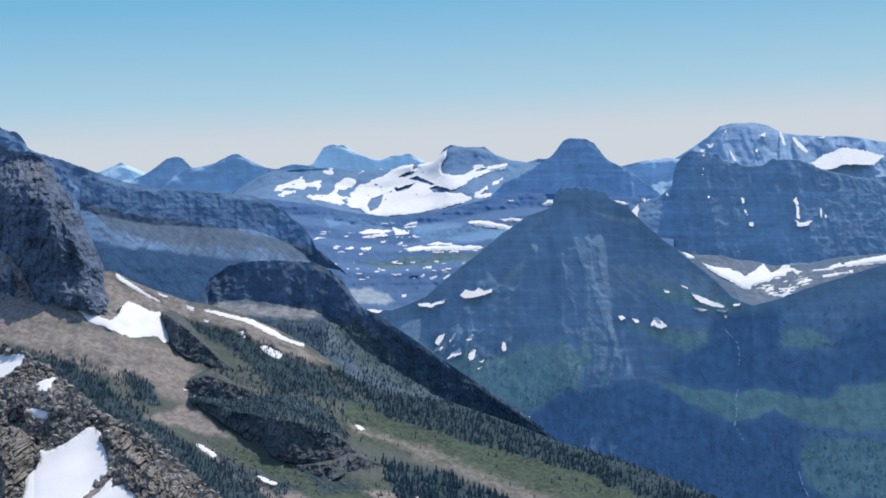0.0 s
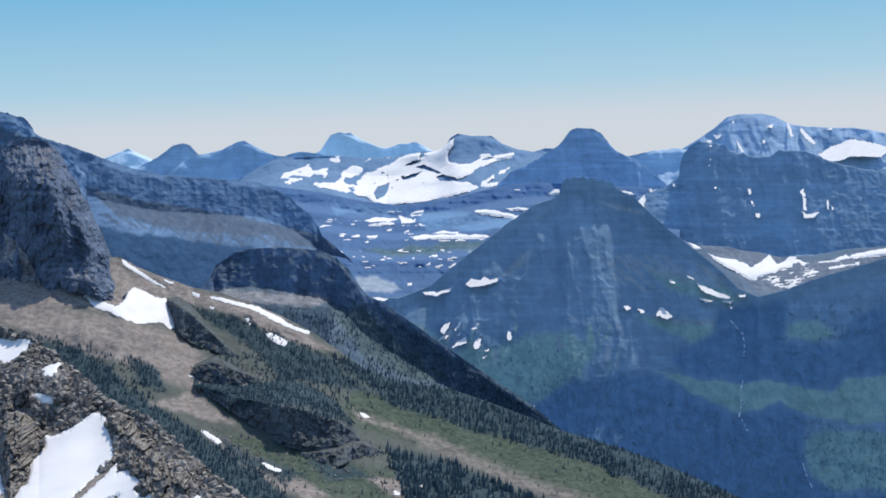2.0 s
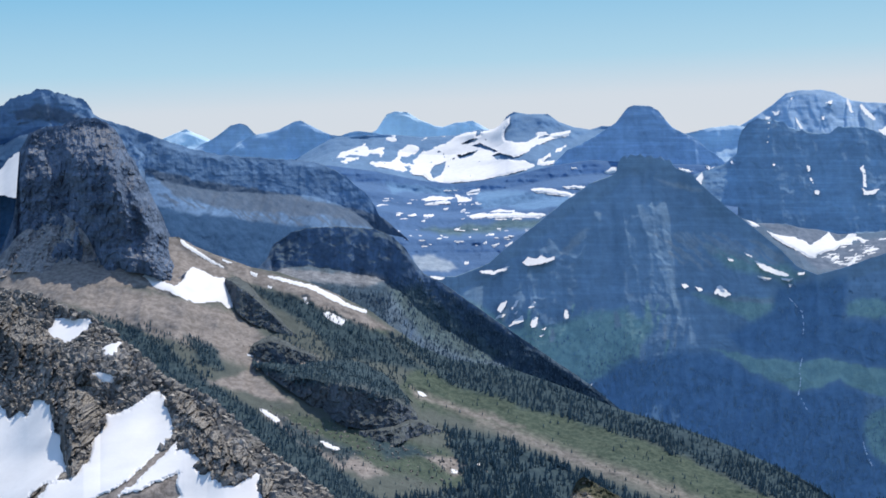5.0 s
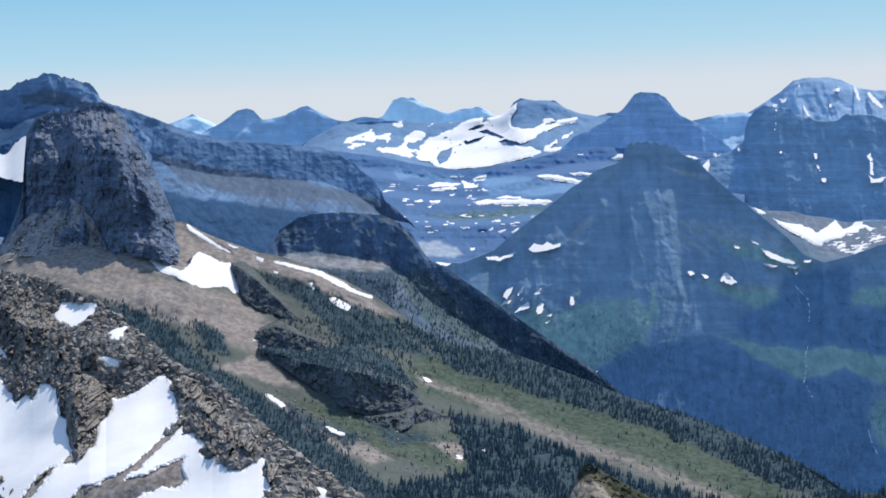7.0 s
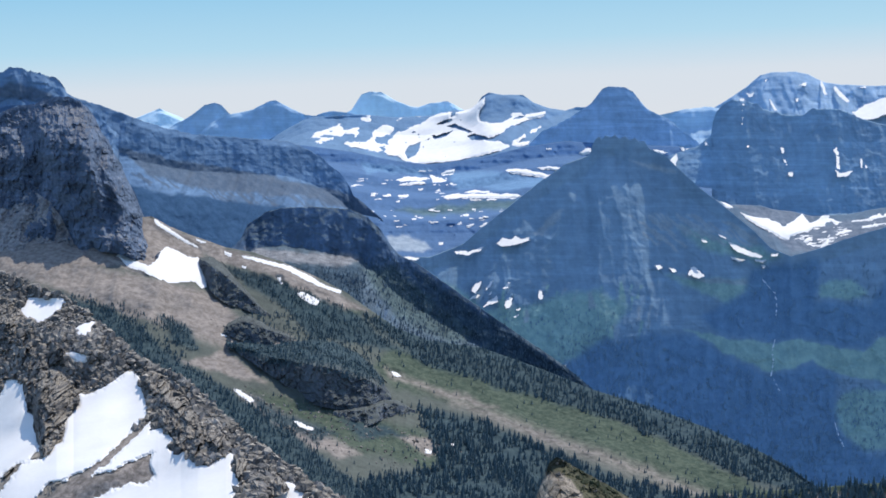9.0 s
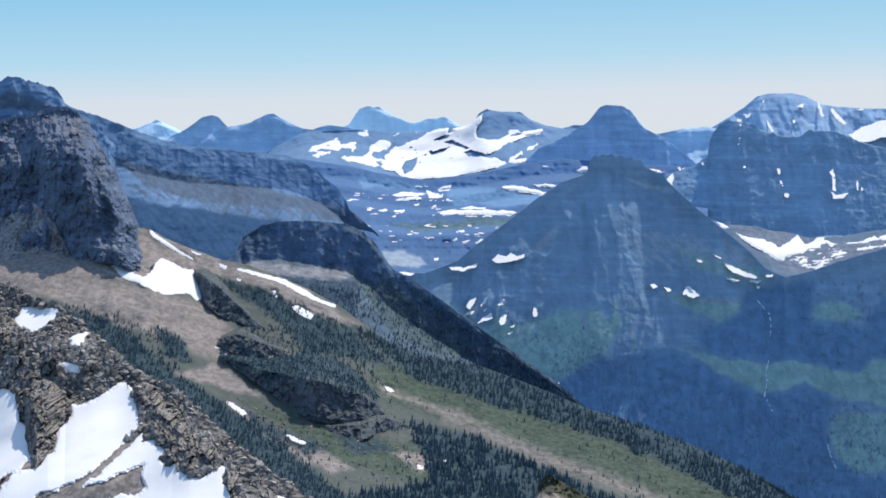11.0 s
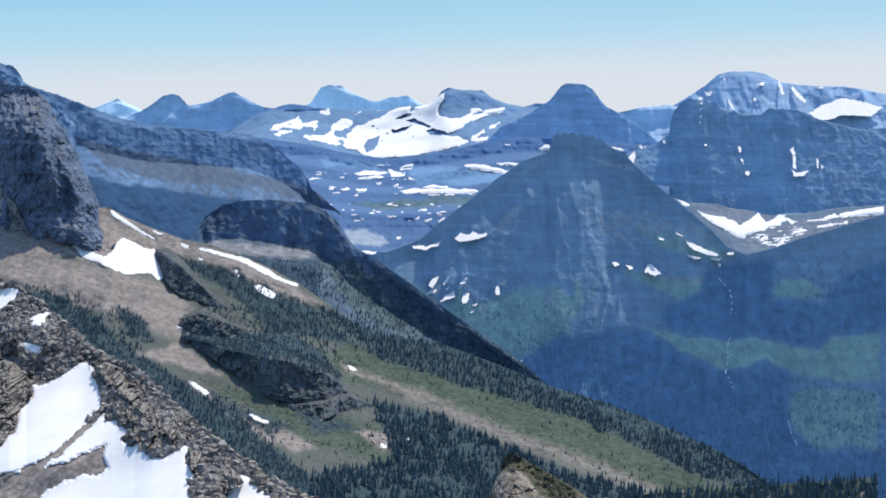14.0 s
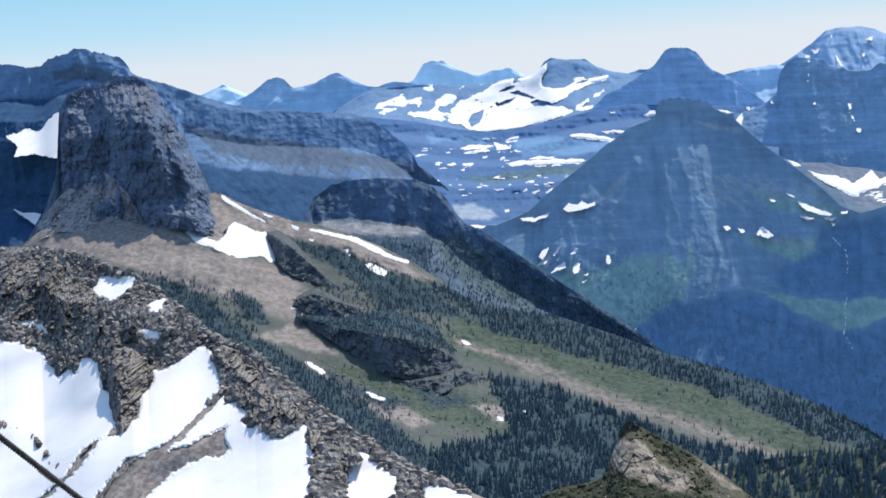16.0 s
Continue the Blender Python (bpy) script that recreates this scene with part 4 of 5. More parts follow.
outlines.append((930, 350, 948, 345, 956, 338, 958, 344, 948, 351, 934, 353))
for k, o in enumerate(outlines):
    snow(basin, o, 9.0, 1.8, 0.55, "thin white snow patch lying on a bench of the basin", seed=70 + k)

outlines = []
outlines.append((858, 171, 858, 185, 850, 195, 848, 205, 850, 214, 870, 218, 885, 217, 898, 209, 900, 199, 905, 196, 925, 198, 927, 203, 945, 200, 966, 197, 966, 205, 950, 210, 930, 214, 915, 220, 900, 229, 885, 237, 870, 243, 861, 248, 868, 250, 895, 250, 915, 246, 930, 236, 930, 243, 915, 252, 938, 250, 935, 256, 915, 260, 900, 266, 880, 268, 850, 276, 820, 282, 800, 286, 760, 289, 740, 292, 728, 291, 715, 285, 705, 277, 690, 275, 660, 268, 640, 263, 620, 260, 608, 255,
                 615, 250, 640, 252, 655, 247, 660, 230, 672, 222, 680, 216, 700, 224, 696, 232, 685, 242, 668, 251, 674, 253, 690, 246, 705, 232, 735, 222, 750, 215, 760, 208, 780, 200, 800, 198, 798, 207, 805, 205, 806, 199, 830, 193, 845, 182))
outlines.append((535, 247, 550, 240, 560, 230, 572, 228, 590, 224, 600, 215, 610, 216, 625, 210, 640, 207, 655, 203, 658, 212, 650, 220, 642, 228, 635, 233, 636, 240, 628, 243, 622, 238, 612, 237, 606, 245, 595, 244, 590, 252, 565, 255, 550, 254, 555, 248))
outlines.append((937, 236, 942, 228, 955, 222, 962, 218, 960, 228, 948, 236))
outlines.append((695, 212, 705, 210, 714, 207, 706, 216, 700, 218))
outlines.append((587, 213, 592, 208, 605, 205, 612, 202, 605, 208, 600, 214))
outlines.append((732, 206, 740, 202, 750, 202, 742, 208))
outlines.append((548, 200, 560, 201, 558, 205))
GLACIER_ROCKS = [np.array(q) for q in ((826, 241, 840, 237, 858, 241, 868, 247, 850, 249, 832, 247), (716, 270, 725, 258, 744, 252, 742, 262, 735, 275, 722, 281), (765, 243, 785, 236, 802, 231, 792, 240, 770, 247),
                                       (772, 221, 785, 213, 799, 210, 801, 214, 786, 219), (790, 224, 806, 219, 812, 223, 838, 233, 830, 235, 806, 227), (908, 211, 920, 206, 930, 206, 918, 211))]
for k, o in enumerate(outlines):
    ob = snow(glacier_mountain, o, 8.0, 1.3 if k < 2 else 0.8, 0.8, "broad white glacier draped over the far mountain" if k < 2 else "white snow patch high on the glacier mountain", "glacier" if k < 2 else "snow_patch", seed=110 + k, holes=0.62 if k < 2 else 0, bare=GLACIER_ROCKS if k == 0 else ())
    if ob and k < 2:
        ob["category"] = "glacier"
outlines = []
outlines.append((1508, 200, 1530, 186, 1568, 172, 1600, 178, 1640, 188, 1620, 204, 1566, 203, 1545, 212, 1520, 211))
outlines.append((1320, 164, 1327, 167, 1333, 163, 1332, 171, 1324, 173))
outlines.append((1308, 175, 1318, 174, 1316, 179, 1309, 179))
outlines.append((1414, 151, 1428, 145, 1425, 152))
outlines.append((1452, 141, 1458, 150, 1463, 166, 1459, 168, 1453, 153))
outlines.append((1477, 152, 1490, 165, 1503, 180, 1498, 182, 1484, 170, 1475, 157))
outlines.append((1361, 174, 1369, 184, 1376, 196, 1371, 196, 1363, 183))
outlines.append((1408, 175, 1413, 173, 1412, 181, 1408, 181))
outlines.append((1354, 143, 1359, 140, 1357, 146))
outlines.append((1520, 155, 1535, 152, 1533, 155))
for k, o in enumerate(outlines):
    snow(snowy_mountain, o, 12.0, 1.8, 0.55, "white snow streak in a gully of the high mountain", seed=130 + k, bank=40)
outlines = []
outlines.append((1313, 184, 1317, 184, 1316, 205, 1314, 222, 1312, 222, 1313, 200))
outlines.append((1381, 257, 1387, 258, 1388, 275, 1396, 300, 1391, 300, 1384, 276))
outlines.append((1395, 306, 1404, 304, 1402, 313, 1396, 312))
outlines.append((1478, 300, 1486, 306, 1510, 302, 1500, 311, 1482, 314))
outlines.append((1474, 267, 1482, 260, 1485, 280, 1486, 300, 1480, 300, 1480, 275))
outlines.append((1522, 280, 1526, 281, 1528, 298, 1524, 299))
outlines.append((1531, 287, 1535, 288, 1536, 299, 1532, 299))
outlines.append((1178, 292, 1190, 280, 1198, 272, 1200, 282, 1194, 299, 1185, 296))
outlines.append((1246, 251, 1252, 253, 1254, 258, 1248, 257))
outlines.append((1320, 258, 1325, 257, 1325, 261, 1321, 261))
for k, o in enumerate(outlines):
    snow(right_wall, o, 9.0, 1.8, 0.5, "white snow caught in a gully of the cliffs", seed=150 + k, bank=30, holes=0.12 if k in (0, 1, 4, 5, 6) else 0)
outlines = []
outlines.append((1240, 335, 1260, 341, 1285, 358, 1304, 371, 1285, 369, 1262, 353))
outlines.append((1308, 374, 1320, 380, 1345, 386, 1365, 387, 1385, 397, 1390, 399, 1400, 392, 1412, 385, 1420, 378, 1432, 394, 1445, 391, 1460, 377, 1466, 375, 1468, 385, 1480, 390, 1500, 390, 1530, 388, 1538, 382, 1550, 380, 1556, 373, 1562, 379, 1600, 371, 1645, 364, 1645, 379, 1570, 386, 1540, 391, 1510, 395, 1480, 399, 1470, 392, 1462, 400, 1440, 403, 1430, 411, 1415, 413, 1400, 421, 1405, 428, 1392, 427, 1380, 422, 1365, 412, 1345, 402, 1325, 390))
outlines.append((1420, 427, 1432, 420, 1440, 419, 1436, 426, 1424, 431))
outlines.append((1448, 447, 1452, 435, 1462, 425, 1470, 420, 1466, 432, 1458, 445))
outlines.append((1475, 418, 1485, 410, 1510, 404, 1540, 397, 1580, 391, 1580, 397, 1540, 404, 1500, 412))
for k, o in enumerate(outlines):
    snow(bowl, o, 6.0, 1.2, 0.8, "white snowfield in the bowl under the cliffs", "snowfield", seed=170 + k)["category"] = "snowfield"
rng = random.Random(5)
for k in range(60):
    ca, t = rng.uniform(1410, 1590), rng.random()
    cb = 406 + 36 * t - 0.13 * (ca - 1410) * (0.6 + 0.6 * t) + rng.uniform(-4, 4)
    w, h = rng.uniform(3, 13), rng.uniform(0.9, 2.4)
    lean = rng.uniform(-0.35, 0.05)
    snow(bowl, tuple(v for q in range(8) for v in (ca + w * math.cos(q * 0.785), cb + h * math.sin(q * 0.785) + lean * w * math.cos(q * 0.785))), 8.0, 1.6, 0.7, "small snow strip on brown moraine rubble", seed=180 + k, bank=20)
outlines = []
outlines.append((1288, 429, 1300, 432, 1322, 443, 1352, 453, 1345, 457, 1320, 452, 1302, 444))
outlines.append((1294, 455, 1306, 457, 1320, 461, 1310, 464, 1298, 461))
outlines.append((1335, 460, 1358, 459, 1350, 464, 1336, 464))
outlines.append((1347, 468, 1356, 470, 1350, 474))
outlines.append((1240, 423, 1252, 428, 1250, 432, 1242, 428))
outlines.append((1270, 413, 1284, 420, 1286, 424, 1274, 418))
outlines.append((1365, 450, 1378, 449, 1376, 453, 1366, 454))
outlines.append((1370, 440, 1384, 437, 1382, 441))
outlines.append((1160, 469, 1168, 468, 1174, 475, 1164, 477))
outlines.append((1183, 474, 1192, 474, 1197, 481, 1190, 483))
outlines.append((1216, 486, 1222, 474, 1229, 472, 1246, 489, 1236, 492))
outlines.append((803, 446, 830, 445, 858, 436, 850, 444, 825, 452, 808, 450))
outlines.append((878, 432, 890, 421, 905, 424, 912, 418, 922, 424, 936, 420, 938, 426, 915, 432, 895, 437, 884, 434))
outlines.append((708, 455, 725, 453, 743, 456, 738, 461, 718, 460))
outlines.append((834, 516, 842, 502, 852, 498, 848, 510, 842, 520))
outlines.append((829, 531, 840, 522, 849, 521, 844, 528))
outlines.append((859, 513, 866, 500, 873, 497, 868, 510))
outlines.append((854, 545, 866, 531, 878, 523, 883, 534, 870, 538))
outlines.append((892, 540, 898, 530, 908, 527, 906, 538, 900, 546, 893, 545))
outlines.append((890, 510, 900, 501, 904, 500, 899, 510))
outlines.append((951, 525, 956, 514, 961, 517, 960, 529, 954, 531))
outlines.append((907, 561, 918, 556, 914, 562))
outlines.append((912, 549, 922, 545, 918, 551))
outlines.append((862, 522, 870, 516, 868, 522))
for k, o in enumerate(outlines):
    snow(pyramid, o, 9.0, 2.2, 0.55, "white snow patch on the pyramid mountain", seed=230 + k, bank=30)

rng = random.Random(8)
for k in range(70):
    cb = rng.choice((304, 318, 326, 342, 352, 372, 384, 388, 393, 400)) + rng.uniform(-2.5, 2.5)
    ca = rng.uniform(630, 800) if cb < 335 else rng.uniform(640, 930 - (cb - 335))
    w, h = rng.uniform(2, 9) * (1.5 if cb < 360 else 0.8), rng.uniform(0.7, 1.5)
    snow(basin, tuple(v for q in range(8) for v in (ca + w * math.cos(q * 0.785), cb + h * math.sin(q * 0.785))), 7.0, 0.9, 0.6, "thin strip of old snow along a rock bench", seed=320 + k)

water_mat = plain_material("falling_water", (0.55, 0.6, 0.64), (0.8, 0.82, 0.84), 6.0, 0.4, 0.1)
rng = random.Random(33)
for path in ((1352, 498, 1372, 520, 1375, 545, 1372, 566), (1371, 604, 1366, 622, 1369, 640, 1365, 664, 1381, 694), (1478, 750, 1484, 770, 1494, 792), (1000, 648, 994, 660, 984, 672)):
    fall = tagged(new("waterfall"), "thin broken white waterfall down the wooded slope", "waterfall", "waterfalls")
    way = np.array(path, float).reshape(-1, 2)
    t = 0.0
    while t < len(way) - 1.05:
        k = int(t)
        ca, cb = way[k] + (way[k + 1] - way[k]) * (t - k)
        w, h = rng.uniform(0.6, 1.5), rng.uniform(2.0, 6.0)
        lean = (way[k + 1] - way[k])[0] / (way[k + 1] - way[k])[1]
        strand = snow(pyramid, tuple(v for q in range(8) for v in (ca + w * math.cos(q * 0.785) + lean * h * math.sin(q * 0.785), cb + h * math.sin(q * 0.785))), 9.0, 0.8, 0.5, "", "strand", water_mat, seed=500 + int(90 * t), bank=6)
        if strand:
            for key in ("label", "category", "group"):
                if key in strand:
                    del strand[key]
            strand.parent = fall
        t += rng.uniform(0.22, 0.5)


# ---------------------------------------------------------------- woods
# Spur needles lifted towards blue, as haze lifts the darks.
needle_mat = plain_material("conifer_needles_hazed", (0.044, 0.08, 0.10), (0.074, 0.112, 0.12), 9.0, 0.85, 0.3)
# Far and butte spruces: needles made paler and bluer as painted haze.
far_needle_mat = plain_material("far_needles_haze", (0.155, 0.255, 0.345), (0.185, 0.285, 0.37), 14.0, 0.9, 0.2)
mid_needle_mat = plain_material("butte_needles_haze", (0.055, 0.095, 0.14), (0.08, 0.125, 0.155), 12.0, 0.9, 0.2)


def conifer(rng, tiers=4, sides=8):
    """One spruce of unit height: ragged skirts of boughs, one above the other."""
    v, f = [], []
    for k in range(tiers):
        z0, z1 = 0.06 + 0.72 * k / tiers, 0.06 + 0.72 * k / tiers + 0.95 / tiers + 0.06
        r = 0.19 * (1 - k / (tiers + 0.4)) * rng.uniform(0.85, 1.15)
        tip = len(v)
        v.append((rng.uniform(-0.01, 0.01), rng.uniform(-0.01, 0.01), min(1.0, z1)))
        for q in range(sides):
            ang = 2 * math.pi * (q + 0.5 * (k % 2)) / sides
            rr = r * (1.0 if q % 2 else 0.62) * rng.uniform(0.8, 1.2)
            v.append((rr * math.cos(ang), rr * math.sin(ang), z0 + (0.0 if q % 2 else 0.05) + rng.uniform(-0.015, 0.015)))
        f += [(tip, tip + 1 + q, tip + 1 + (q + 1) % sides) for q in range(sides)]
    return np.array(v), np.array(f)


KINDS = [conifer(random.Random(s)) for s in range(5)]


def wood(name, slope, outlines, spacing, tall, material, label, seed, gaps=0.0, lean=0.0):
    """A wood as one thing: spruces set at random over the outlines."""
    r = np.random.RandomState(seed)
    vs, fs, count = [], [], 0
    for o in outlines:
        p = np.array(o, float).reshape(-1, 2)
        lo, hi = p.min(0), p.max(0)
        n = int((hi - lo).prod() / spacing ** 2)
        a, b = r.uniform(lo[0], hi[0], n), r.uniform(lo[1], hi[1], n)
        keep = inside(a + 8 * fbm(a / 22, b / 22, 0, 3, seed), b + 8 * fbm(a / 22, b / 22, 0, 3, seed + 4), p) > -2
        keep &= fbm(a / 30 + 0.5 * b / 30, b / 16, 0, 3, seed + 8) > gaps - 0.25 + 0.3 * r.uniform(-1, 1, n)
        keep &= b > slope.top(a) + 1
        a, b = a[keep], b[keep]
        pos = slope.place(a, b)
        h = tall * r.uniform(0.55, 1.25, len(a))
        for k, (bv, bf) in enumerate(KINDS):
            sel = np.arange(len(a)) % len(KINDS) == k
            m = sel.sum()
            if not m:
                continue
            ang = r.uniform(0, 6.28, m)
            ca, sa = np.cos(ang)[:, None], np.sin(ang)[:, None]
            hh = h[sel][:, None]
            wide = r.uniform(0.85, 1.4, m)[:, None]
            x = (bv[:, 0] * ca - bv[:, 1] * sa) * hh * wide + pos[sel][:, 0:1]
            y = (bv[:, 0] * sa + bv[:, 1] * ca) * hh * wide + pos[sel][:, 1:2]
            z = bv[:, 2] * hh + pos[sel][:, 2:3] - 0.06 * hh
            vs.append(np.stack([x, y, z], -1).reshape(-1, 3))
            fs.append((bf[None] + (np.arange(m) * len(bv))[:, None, None]).reshape(-1, 3) + count)
            count += m * len(bv)
    ob = new(name, mesh_from(name, np.concatenate(vs), np.concatenate(fs), material, False))
    return tagged(ob, label, "forest", "", "stuff")


wood("spruce_band", spur, [(110, 520, 190, 545, 260, 590, 320, 640, 420, 700, 520, 765, 620, 850, 760, 960, 500, 960, 300, 740, 200, 600)], 4.2, 4.2, needle_mat, "dark spruce forest band below the scree", 1, -0.3)
wood("upper_spruce_wood", spur, [(380, 470, 470, 520, 560, 600, 700, 610, 640, 560, 500, 500), (440, 545, 540, 565, 650, 610, 690, 660, 640, 640, 560, 605, 470, 580), (280, 560, 340, 590, 330, 620, 300, 590)], 4.0, 3.6, needle_mat, "dark stunted spruce on the upper spur", 2, -0.15)
wood("ridge_spruce_wood", spur, [(640, 555, 700, 572, 760, 592, 860, 605, 950, 638, 1050, 678, 1150, 708, 1250, 745, 1350, 790, 1460, 860, 1520, 905, 1330, 850, 1100, 745, 900, 690, 740, 640)], 4.0, 5.0, needle_mat, "dark spruce forest along the falling crest of the spur", 3, -0.25)
wood("lower_spruce_wood", spur, [(740, 720, 860, 750, 980, 800, 1100, 850, 1400, 920, 1400, 965, 620, 965, 640, 850, 780, 830)], 4.8, 7.6, needle_mat, "tall dark spruces on the lower spur", 4, 0.0)
wood("knob_wood", knob_s, [(400, 600, 480, 604, 560, 598, 640, 624, 688, 684, 660, 680, 580, 660, 480, 645, 400, 615)], 3.2, 3.6, needle_mat, "dark spruces on top of the cliff knob", 15, -0.2)
wood("scree_edge_wood", spur, [(130, 520, 230, 545, 330, 590, 330, 640, 230, 600), (420, 560, 560, 590, 600, 640, 500, 640, 400, 600), (560, 545, 680, 575, 760, 610, 700, 640, 600, 600), (560, 700, 640, 740, 760, 740, 700, 700), (440, 700, 520, 738, 600, 768, 560, 780, 470, 742), (280, 555, 340, 582, 352, 622, 310, 612), (820, 800, 1050, 840, 1000, 900, 820, 880)], 5.5, 4.2, needle_mat, "dark stunted spruces along the edge of the scree", 16, -0.05)
wood("scattered_spruce", spur, [(480, 700, 760, 760, 800, 830, 640, 850, 560, 790), MEADOW], 15.0, 4.0, needle_mat, "scattered small spruces over rubble and meadow", 5, 0.1)
wood("valley_foot_wood", near_wood_slope, [(900, 870, 1640, 835, 1640, 1000, 900, 1000)], 6.0, 7.5, needle_mat, "open stand of dark spruces at the foot of the spur", 6, -0.1)
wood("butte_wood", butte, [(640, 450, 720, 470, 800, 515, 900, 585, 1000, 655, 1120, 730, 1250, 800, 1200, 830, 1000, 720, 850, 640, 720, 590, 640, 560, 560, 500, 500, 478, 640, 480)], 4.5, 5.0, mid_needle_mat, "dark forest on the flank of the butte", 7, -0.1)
wood("pyramid_wood", pyramid, [(1040, 590, 1250, 640, 1360, 665, 1480, 670, 1560, 690, 1700, 700, 1700, 960, 1100, 960, 900, 640)], 5.0, 5.2, far_needle_mat, "haze-tinted blue-green forest on the lower pyramid mountain", 8, 0.0)
wood("pyramid_upper_wood", pyramid, [(700, 480, 900, 520, 1100, 560, 1200, 600, 1060, 640, 880, 580), (1340, 480, 1700, 430, 1700, 590, 1500, 600, 1280, 585)], 8.0, 6.0, far_needle_mat, "haze-tinted thin blue-green woods on the shoulder of the pyramid mountain", 9, 0.15)

# ---------------------------------------------------------------- loose rocks
def boulders(name, slope, outlines, spacing, sizes, material, label, seed, avoid=()):
    r = np.random.RandomState(seed)
    base = np.array([(1, 0, 0), (-1, 0, 0), (0, 1, 0), (0, -1, 0), (0, 0, 1), (0, 0, -1), (0.7, 0.7, 0.5), (-0.7, 0.6, 0.6), (0.6, -0.7, 0.6), (-0.6, -0.7, 0.5)], float)
    bm = bmesh.new()
    for q in base:
        bm.verts.new(q)
    bmesh.ops.convex_hull(bm, input=bm.verts)
    bmesh.ops.triangulate(bm, faces=bm.faces)
    bm.verts.ensure_lookup_table()
    bv = np.array([v.co[:] for v in bm.verts])
    bm.verts.index_update()
    bf = np.array([[v.index for v in f.verts] for f in bm.faces])
    bm.free()
    vs, fs, count = [], [], 0
    for o in outlines:
        p = np.array(o, float).reshape(-1, 2)
        lo, hi = p.min(0), p.max(0)
        n = int((hi - lo).prod() / spacing ** 2)
        a, b = r.uniform(lo[0], hi[0], n), r.uniform(lo[1], hi[1], n)
        keep = (inside(a, b, p) > 0) & (b > slope.top(a))
        for q in avoid:
            keep &= inside(a, b, q) < 2 * r.uniform(-2, 1, n)
        a, b = a[keep], b[keep]
        pos = slope.place(a, b)
        m = len(a)
        s = (sizes[0] + (sizes[1] - sizes[0]) * r.uniform(0, 1, m) ** 3)[:, None, None]
        shape = bv[None] * r.uniform(0.6, 1.25, (m, 1, 3)) * r.uniform(0.8, 1.2, (m, len(bv), 1))
        ang = r.uniform(0, 6.28, m)
        ca, sa = np.cos(ang)[:, None], np.sin(ang)[:, None]
        rot = np.stack([shape[..., 0] * ca - shape[..., 2] * sa, shape[..., 1], shape[..., 0] * sa + shape[..., 2] * ca], -1)
        vs.append((rot * s + pos[:, None]).reshape(-1, 3))
        fs.append((bf[None] + (np.arange(m) * len(bv))[:, None, None]).reshape(-1, 3) + count)
        count += m * len(bv)
    ob = new(name, mesh_from(name, np.concatenate(vs), np.concatenate(fs), material, False))
    return tagged(ob, label, "rocks", "", "stuff")


rubble_rock = ground_material("rubble_rock", (0.12, 0.114, 0.11), (0.195, 0.18, 0.165), (0.25, 0.225, 0.19), 1.2, 0.8, (0.6, 0.95))
rb = rubble_rock.node_tree
tone = rb.nodes.new("ShaderNodeMapRange")
tone.inputs[3].default_value, tone.inputs[4].default_value = 0.55, 1.35
each = rb.nodes.new("ShaderNodeVectorMath")
each.operation = "SCALE"
rb.links.new(rb.nodes.new("ShaderNodeNewGeometry").outputs["Random Per Island"], tone.inputs[0])
rb.links.new(rb.nodes["Principled BSDF"].inputs["Base Color"].links[0].from_socket, each.inputs[0])
rb.links.new(tone.outputs[0], each.inputs["Scale"])
rb.links.new(each.outputs[0], rb.nodes["Principled BSDF"].inputs["Base Color"])
shrub_mat = plain_material("dark_shrub_leaves", (0.018, 0.024, 0.012), (0.05, 0.056, 0.028), 0.5, 0.9, 0.4)
ALL_NEAR_SNOW = near_snow + FIELDS
boulders("ridge_boulders", near_ridge, [(-340, 470, 0, 480, 130, 530, 280, 650, 350, 690, 560, 860, 700, 930, 700, 990, 430, 990, 250, 760, 120, 800, 40, 700, -340, 640)], 2.5, (0.22, 1.5), rubble_rock, "broken grey boulders strewn along the ridge", 11, ALL_NEAR_SNOW)
boulders("spur_rubble", spur, [(420, 680, 620, 730, 820, 800, 700, 830, 560, 790, 440, 720), (360, 560, 480, 600, 620, 660, 480, 650)], 6.0, (0.4, 1.5), rubble_rock, "grey rubble spread over the spur", 12)
boulders("knoll_shrubs", knoll, [(790, 930, 900, 915, 950, 900, 1000, 820, 1060, 850, 1120, 895, 1150, 990, 800, 1000)], 8.0, (0.15, 0.5), shrub_mat, "low dark shrubs on the small knoll", 14, ((940, 868, 948, 838, 990, 836, 1012, 850, 1040, 888, 1080, 903, 1102, 930, 1060, 937, 1010, 917, 960, 897),))
boulders("knoll_stones", knoll, [(800, 800, 1210, 800, 1210, 1000, 800, 1000)], 13.0, (0.08, 0.3), near_rock, "loose stones on the small knoll", 13)

# ---------------------------------------------------------------- the summit underfoot and its guy wire
sx, sy = np.meshgrid(np.linspace(-1, 1, 61), np.linspace(-1, 1, 61))
reach = np.sign(sx) * np.abs(sx) ** 2 * 60, np.sign(sy) * np.abs(sy) ** 2 * 60
dist = np.hypot(*reach)
top = EYE - 1.62 - np.maximum(0, dist - 5.5) * 0.95 + 0.10 * fbm(reach[0] / 1.2, reach[1] / 1.2, 0, 5, 51) * smooth(1, 6, dist)
summit = new("summit_ground", mesh_from("summit_ground", np.stack([reach[0], reach[1], top], -1).reshape(-1, 3), grid_faces(61, 61), near_rock))
tagged(summit, "broken grey rock of the summit underfoot", "ground", "", "structure")

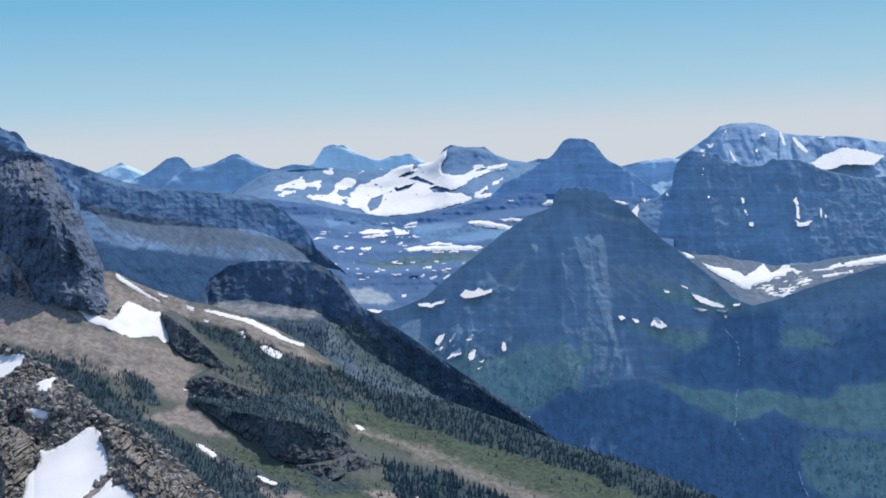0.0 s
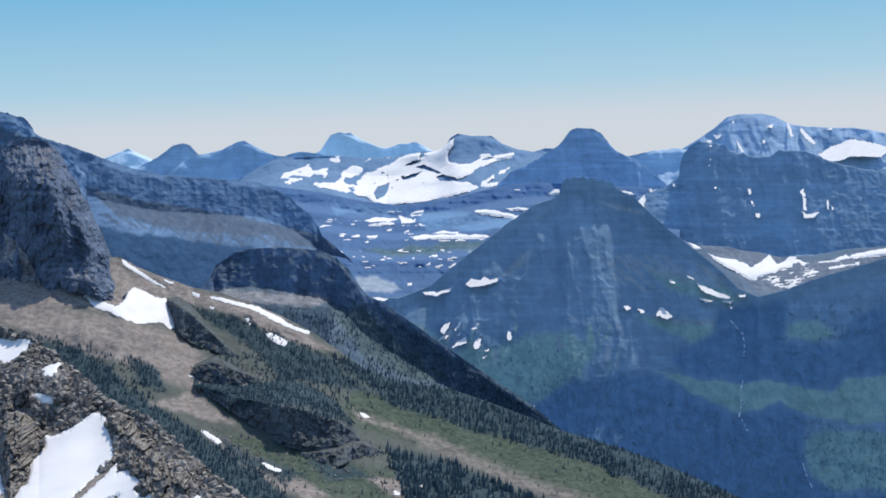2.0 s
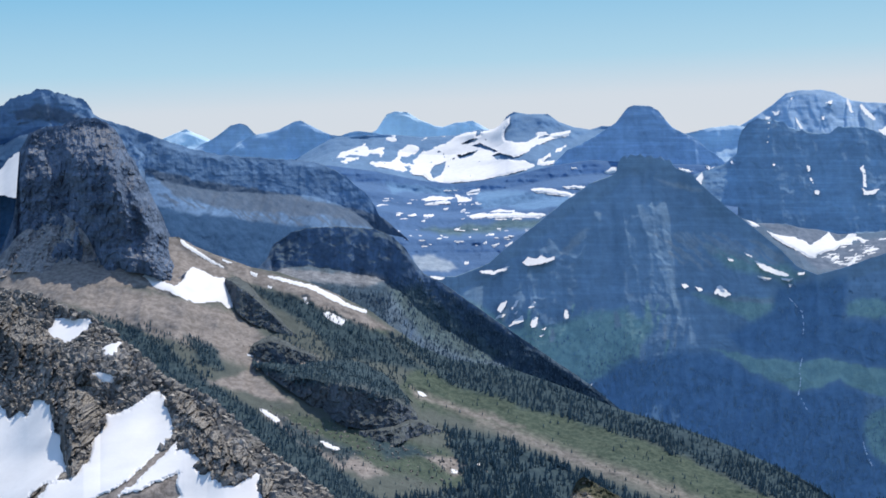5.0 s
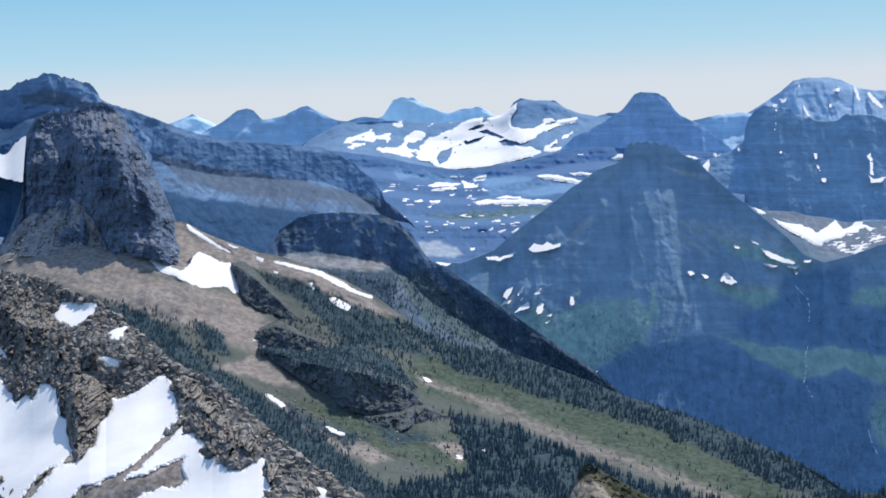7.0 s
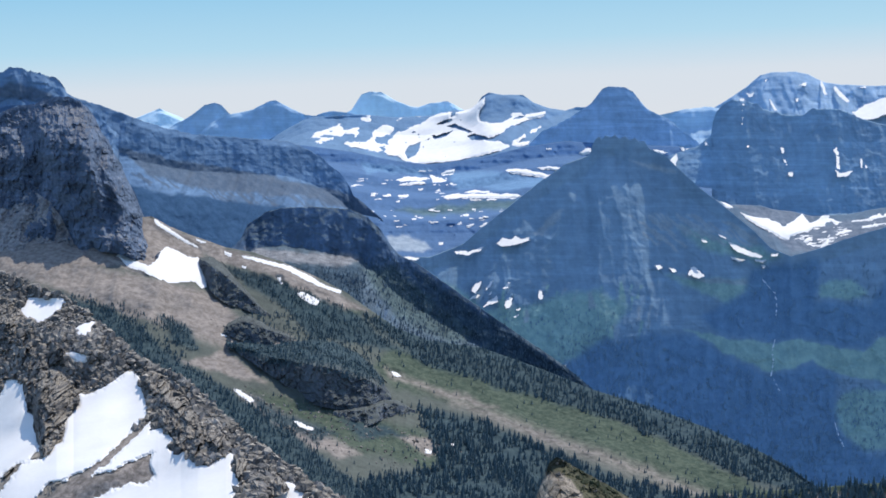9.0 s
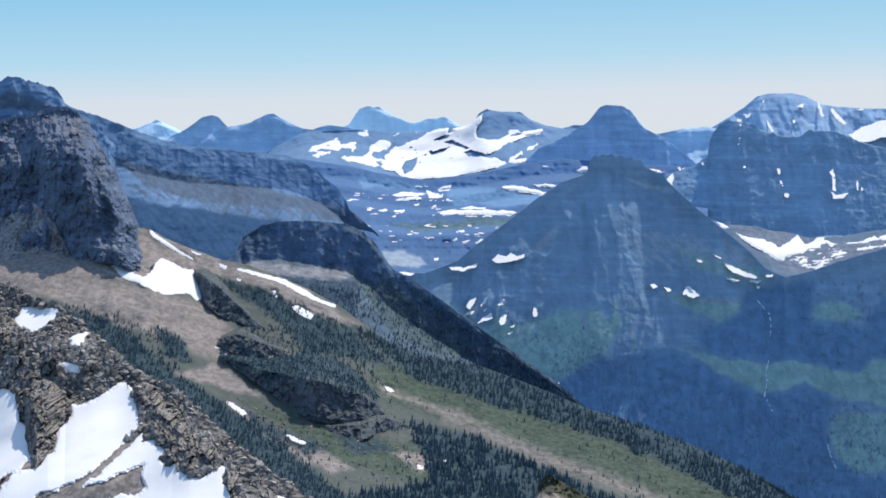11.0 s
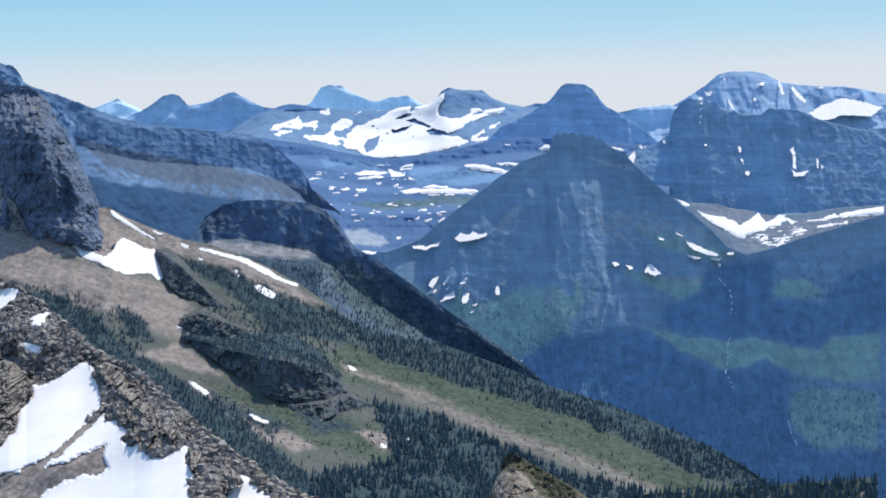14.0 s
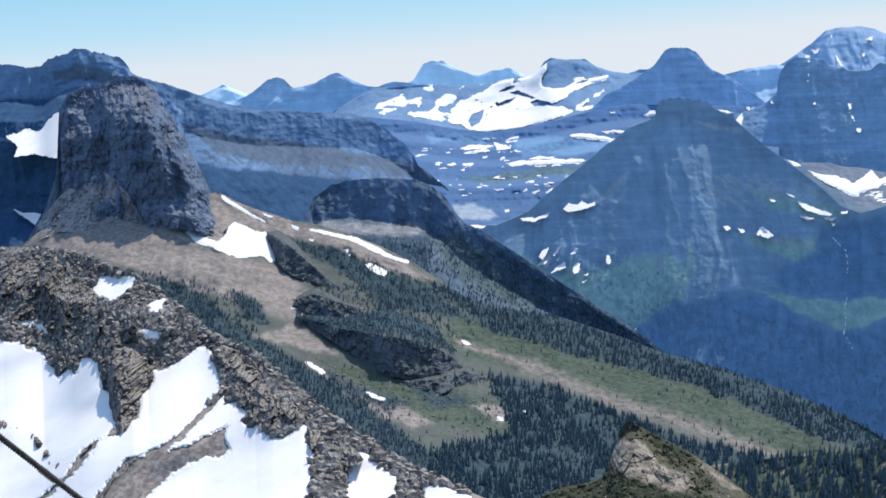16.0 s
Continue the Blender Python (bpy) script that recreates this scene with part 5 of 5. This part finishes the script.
wire_mat = plain_material("weathered_steel_cable", (0.05, 0.045, 0.04), (0.11, 0.10, 0.09), 0.02, 0.55, 0.4, 0.6)
clamp_mat = plain_material("galvanised_clamp", (0.35, 0.35, 0.34), (0.5, 0.5, 0.5), 0.02, 0.45, 0.2, 0.7)


def rod(name, p, q, radius, material, parent, sides=8, twist=0.0, strands=1, rings=40):
    """A rod, or a cable of twisted strands, from p to q."""
    p, q = np.array(p, float), np.array(q, float)
    along = (q - p) / np.linalg.norm(q - p)
    u = np.cross(along, (0.3, 1.0, 0.2))
    u /= np.linalg.norm(u)
    w = np.cross(along, u)
    vs, fs = [], []
    t = np.linspace(0, 1, rings)
    for s in range(strands):
        ph = twist * t * 2 * math.pi + 2 * math.pi * s / strands
        off = (np.cos(ph)[:, None] * u + np.sin(ph)[:, None] * w) * (radius * 0.55 if strands > 1 else 0)
        centre = p + (q - p) * t[:, None] + off
        ang = np.arange(sides) * 2 * math.pi / sides
        ring = (np.cos(ang)[:, None] * u + np.sin(ang)[:, None] * w) * (radius * (0.62 if strands > 1 else 1))
        v = centre[:, None] + ring[None]
        i = np.arange(rings * sides).reshape(rings, sides) + sum(len(x) for x in vs)
        fs.append(np.stack([i[:-1], i[1:], np.roll(i, -1, 1)[1:], np.roll(i, -1, 1)[:-1]], -1).reshape(-1, 4))
        vs.append(v.reshape(-1, 3))
    ob = new(name, mesh_from(name, np.concatenate(vs), np.concatenate(fs), material))
    ob.parent = parent
    return ob


wire_low, wire_high = spot(300, 1168, 4.9), spot(-900, 196, 4.2)
guy = tagged(new("guy_wire"), "taut twisted steel guy wire anchored in summit rock", "wire")
rod("cable", wire_low, wire_high, 0.0088, wire_mat, guy, 8, 90, 3, 900)
way_up = (wire_high - wire_low) / np.linalg.norm(wire_high - wire_low)
rod("clamp", spot(-57, 879, 4.78) - way_up * 0.03, spot(-57, 879, 4.78) + way_up * 0.03, 0.0125, clamp_mat, guy, 10, 0, 1, 3)["label"] = "pale cable clamp"
rod("anchor_bolt", wire_low + np.array((0, 0, -0.35)), wire_low + np.array((0, 0, 0.05)), 0.012, clamp_mat, guy, 10, 0, 1, 3)
